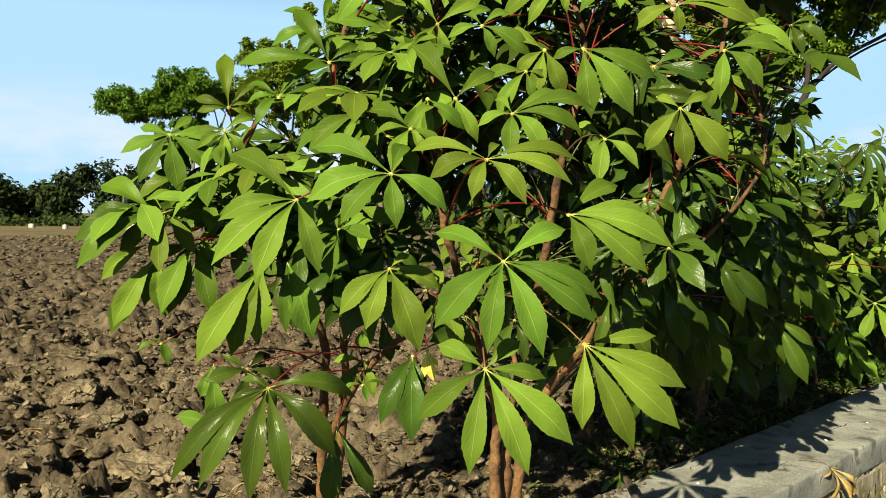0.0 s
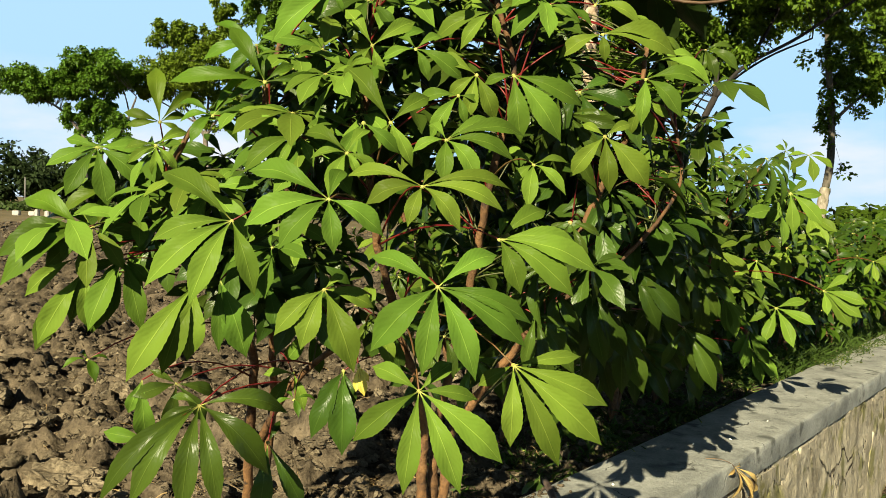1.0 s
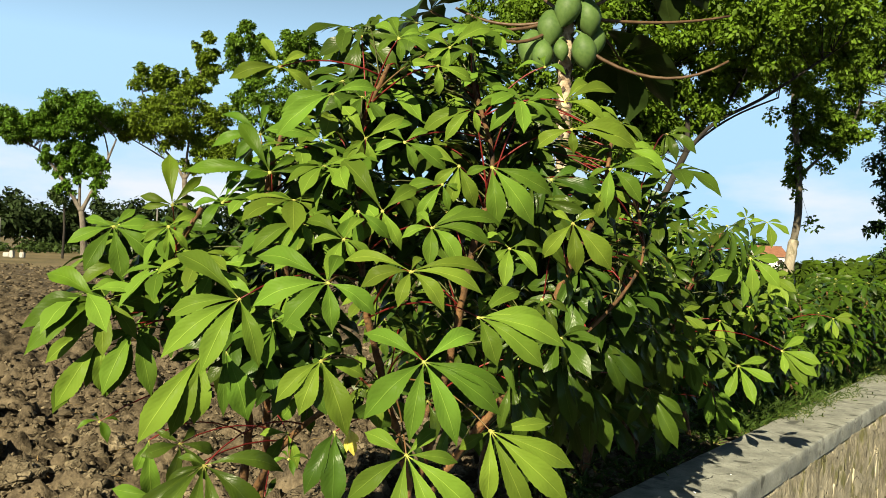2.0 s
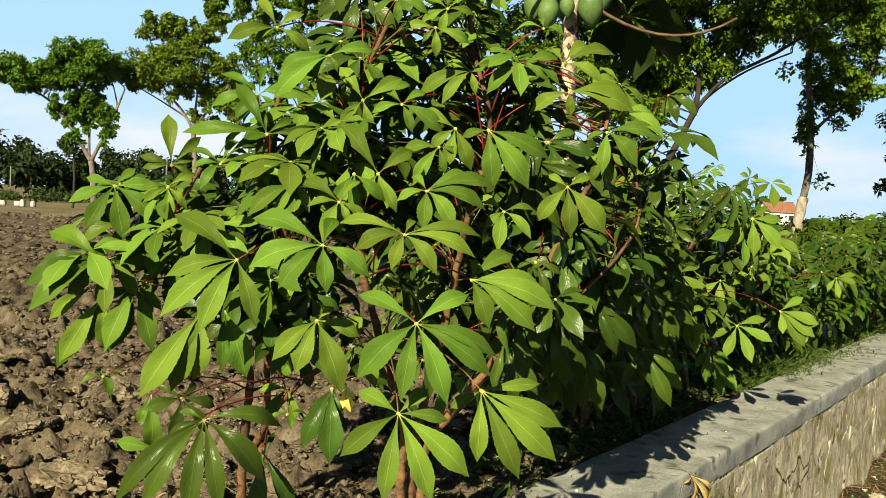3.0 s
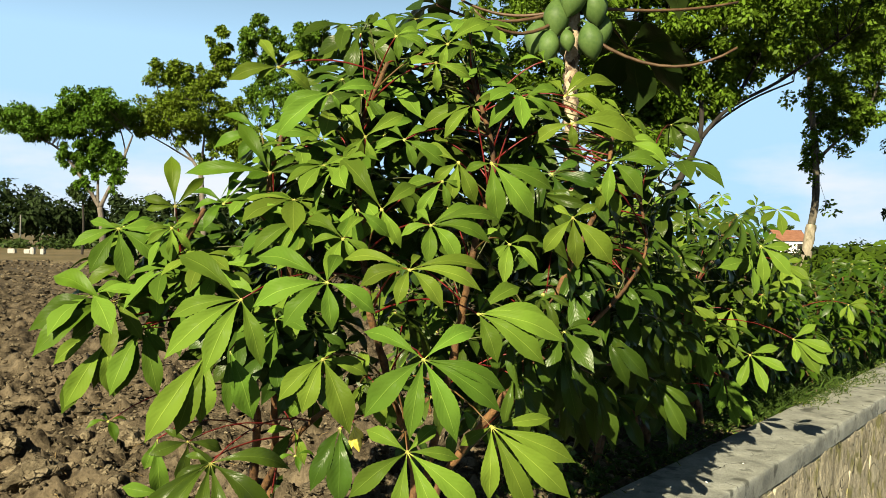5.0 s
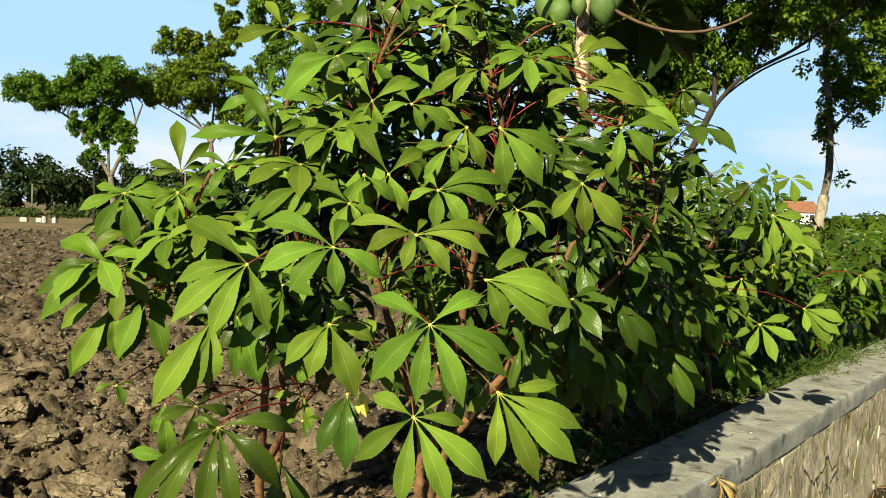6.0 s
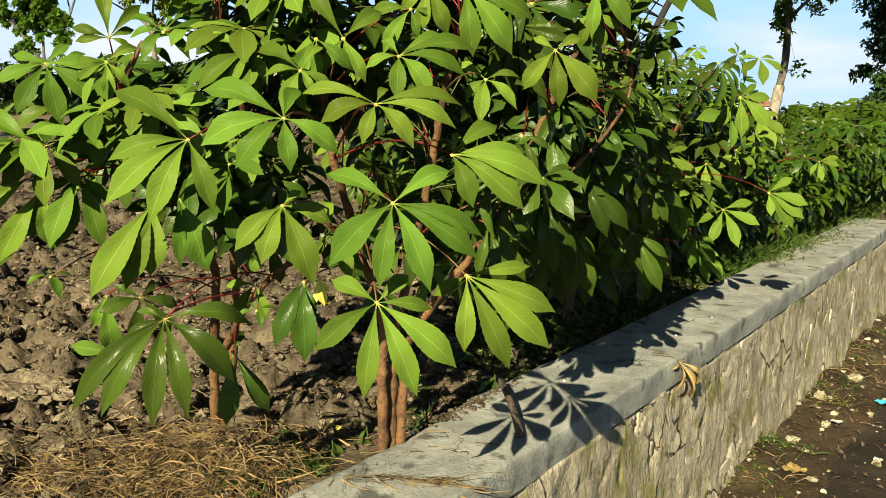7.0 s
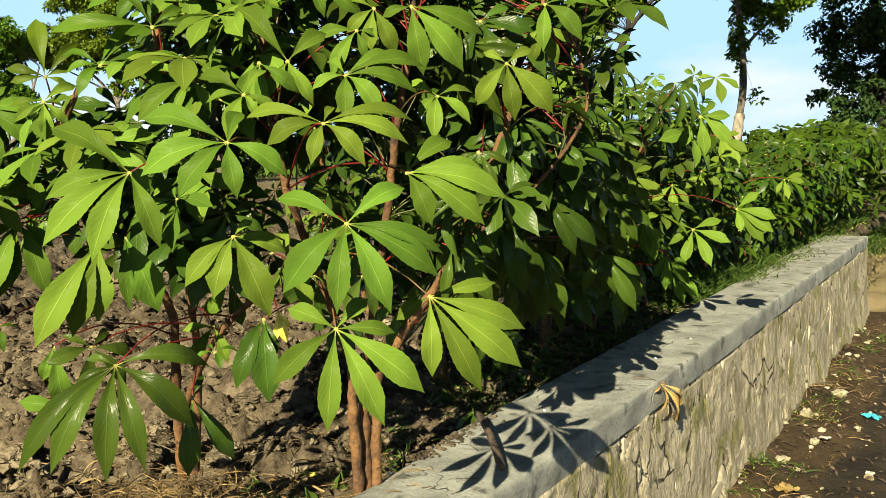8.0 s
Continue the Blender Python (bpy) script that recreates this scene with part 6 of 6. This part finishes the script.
    for s, d, size in ((2.75, -0.13, 0.04), (3.4, -0.12, 0.05), (4.0, -0.2, 0.05)):
        g = Geo()
        g.smooth = False
        rock(g, (0, 0, 0), size, rng, 3, 0.7)
        c = along(s, d)
        tagged(part("rubble_stone", g, STONE, at=Matrix.Translation((c.x, c.y, low_z(c.x, c.y) + size * 0.2))), "loose stone fallen from the rubble wall", "stone", "fallen stones")


make_litter()


def spilt_soil():
    """Crumbs of earth and roots spilt over the coping's back edge beside the stems."""
    rng = random.Random(77)
    g = Geo()
    g.smooth = False
    for _ in range(150):
        s, d = rng.gauss(0.22, 0.16), 0.345 - abs(rng.gauss(0, 0.03))
        q = rng.uniform(0.003, 0.012)
        c = along(s, d, q * 0.3)
        rock(g, c, q, rng, 1, 0.8)
    tagged(part("spilt_soil", g, SOIL), "dry earth crumbs spilt over the coping's back edge", "soil", kind="stuff")
    g = Geo()
    for _ in range(60):
        c = along(rng.uniform(-0.75, 0.0), rng.uniform(0.05, 0.39), 0.004)
        a = rng.uniform(0, 6.28)
        blade(g, c, (math.cos(a), math.sin(a), rng.uniform(-0.02, 0.12)), rng.uniform(0.04, 0.13), rng.uniform(0.001, 0.002), 0.05, rng, 4)
    for _ in range(46):      # a wisp of straw across the broken near end
        t = rng.random()
        c = along(-0.46 + 0.17 * t + rng.gauss(0, 0.012), 0.26 - 0.25 * t, rng.uniform(0.004, 0.018))
        blade(g, c, WALL_U * (0.55 + rng.gauss(0, 0.25)) + WALL_N * (0.8 + rng.gauss(0, 0.2)) + Vector((0, 0, rng.uniform(-0.03, 0.08))), rng.uniform(0.06, 0.20), rng.uniform(0.0012, 0.0030), 0.05, rng, 4)
    tagged(part("straw_on_coping", g, STRAW), "loose dry straws lying on the concrete coping", "straw", kind="stuff")


spilt_soil()


def fallen_leaf():
    x, y = -0.12, 2.33
    leaf = part("fallen_leaf", leaf_geo(((-40, 0.05), (-8, 0.07), (22, 0.075), (60, 0.055)), random.Random(141), width=0.36, fold=0.3), LEAF_YELLOW, at=facing((x, y, field_z(x, y) + 0.03), 190, 50))
    tagged(leaf, "small yellowed cassava leaf fallen on the soil", "leaf")


fallen_leaf()


# ---- far off ----
tree("distant_tree", "hazy green tree behind the distant house", (79.8, 224, -0.1), [(((0, 0, 0), (0.1, 0, 2.6), (0, 0, 5.2)), 0.22, 0.12)],
     crown(-1.6, 0, 6.0, 1.9, 1.5, 0.8, 12, 150, 51, 0.4, 0.6, 0.7) + crown(1.9, 0, 6.3, 1.9, 1.5, 0.9, 12, 150, 52, 0.4, 0.6, 0.7), 0.4, BARK, TREE_DARK, 53)


def house():
    h = empty("house", (74.4, 204, -0.1), "distant white house with orange tiled roof", "house")
    w, d, wall_h, top = 3.4, 5.0, 3.0, 5.2
    g = Geo()
    g.smooth = False
    g.v = [(-w, -d, 0), (w, -d, 0), (w, d, 0), (-w, d, 0), (-w, -d, wall_h), (w, -d, wall_h), (w, d, wall_h), (-w, d, wall_h), (-w, 0, top - 0.1), (w, 0, top - 0.1)]
    g.f = [(0, 1, 5, 4), (1, 2, 6, 9, 5), (2, 3, 7, 6), (3, 0, 4, 8, 7)]
    g.uv = [(0.25, 0.5)] * 10
    part("wall", g, PLASTER, h)
    g = Geo()
    g.smooth = False
    for sgn in (-1, 1):
        rows = [[(x * 1.08, sgn * (d + 0.5) * (1 - t), wall_h - 0.2 + (top - wall_h + 0.2) * t + lift) for x in (-w, w)] for t, lift in ((0, 0), (1, 0), (1, 0.14), (0, 0.14), (0, 0))]
        g.grid(rows)
    roof = part("roof", g, ROOF_TILE, h)
    g = Geo()
    g.tube([(-w * 1.1, 0, top + 0.12), (w * 1.1, 0, top + 0.12)], [0.16, 0.16], 8)
    part("ridge", g, ROOF_TILE, roof)
    for x in (-1.6, 1.5):
        g = Geo()
        g.smooth = False
        g.grid([[(x - 0.6, -d - 0.05, 1.0), (x + 0.6, -d - 0.05, 1.0)], [(x - 0.6, -d - 0.05, 2.2), (x + 0.6, -d - 0.05, 2.2)]])
        part("window", g, BARK_DARK, h)


house()


def boundary_block(x, y, w, hgt):
    bm = bmesh.new()
    bmesh.ops.create_cube(bm, size=1)
    bmesh.ops.scale(bm, vec=(w, 0.25, hgt), verts=bm.verts)
    bmesh.ops.bevel(bm, geom=bm.edges[:], offset=0.03, segments=2, affect="EDGES")
    me = bpy.data.meshes.new("boundary_block")
    bm.to_mesh(me)
    bm.free()
    me.materials.append(WHITE_BLOCK)
    ob = new("boundary_block", me)
    ob.location = (x, y, -0.06 + hgt / 2)
    tagged(ob, "white painted boundary block at the field's edge", "block", "boundary blocks")


for bx, by, bw, bh in ((-22.9, 40, 0.36, 0.24), (-22.2, 40.2, 0.34, 0.22), (-21.3, 39.0, 0.18, 0.34), (-20.9, 39.2, 0.2, 0.28), (-25.7, 40, 0.22, 0.26), (-29, 42, 0.3, 0.25)):
    boundary_block(bx, by, bw, bh)


def post(x, y, hgt, r):
    g = Geo()
    g.tube([(0, 0, -0.2), (0, 0, hgt * 0.5), (0, 0, hgt)], [r, r * 0.9, r * 0.8], 8)
    p = part("pole", g, POLE_GREY, at=Matrix.Translation((x, y, 0)))
    tagged(p, "thin grey pole before the far trees", "pole")


post(-31.5, 56, 2.2, 0.06)
post(-21.4, 58, 3.4, 0.07)


def hut():
    h = empty("field_hut", (-47, 63, -0.05), "small open hut with grey roof among trees", "hut")
    for x in (-1.6, 1.6):
        for y in (-1.0, 1.0):
            g = Geo()
            g.tube([(x, y, 0), (x, y, 1.5)], [0.08, 0.07], 6)
            part("post", g, BARK_DARK, h)
    g = Geo()
    g.smooth = False
    g.grid([[(-2.2, -1.6, 1.35), (2.2, -1.6, 1.35)], [(-2.0, 0, 1.95), (2.0, 0, 1.95)], [(-2.2, 1.6, 1.35), (2.2, 1.6, 1.35)], [(-2.0, 0, 1.85), (2.0, 0, 1.85)], [(-2.2, -1.6, 1.25), (2.2, -1.6, 1.25)]], closed=False)
    part("roof", g, POLE_GREY, h)


hut()
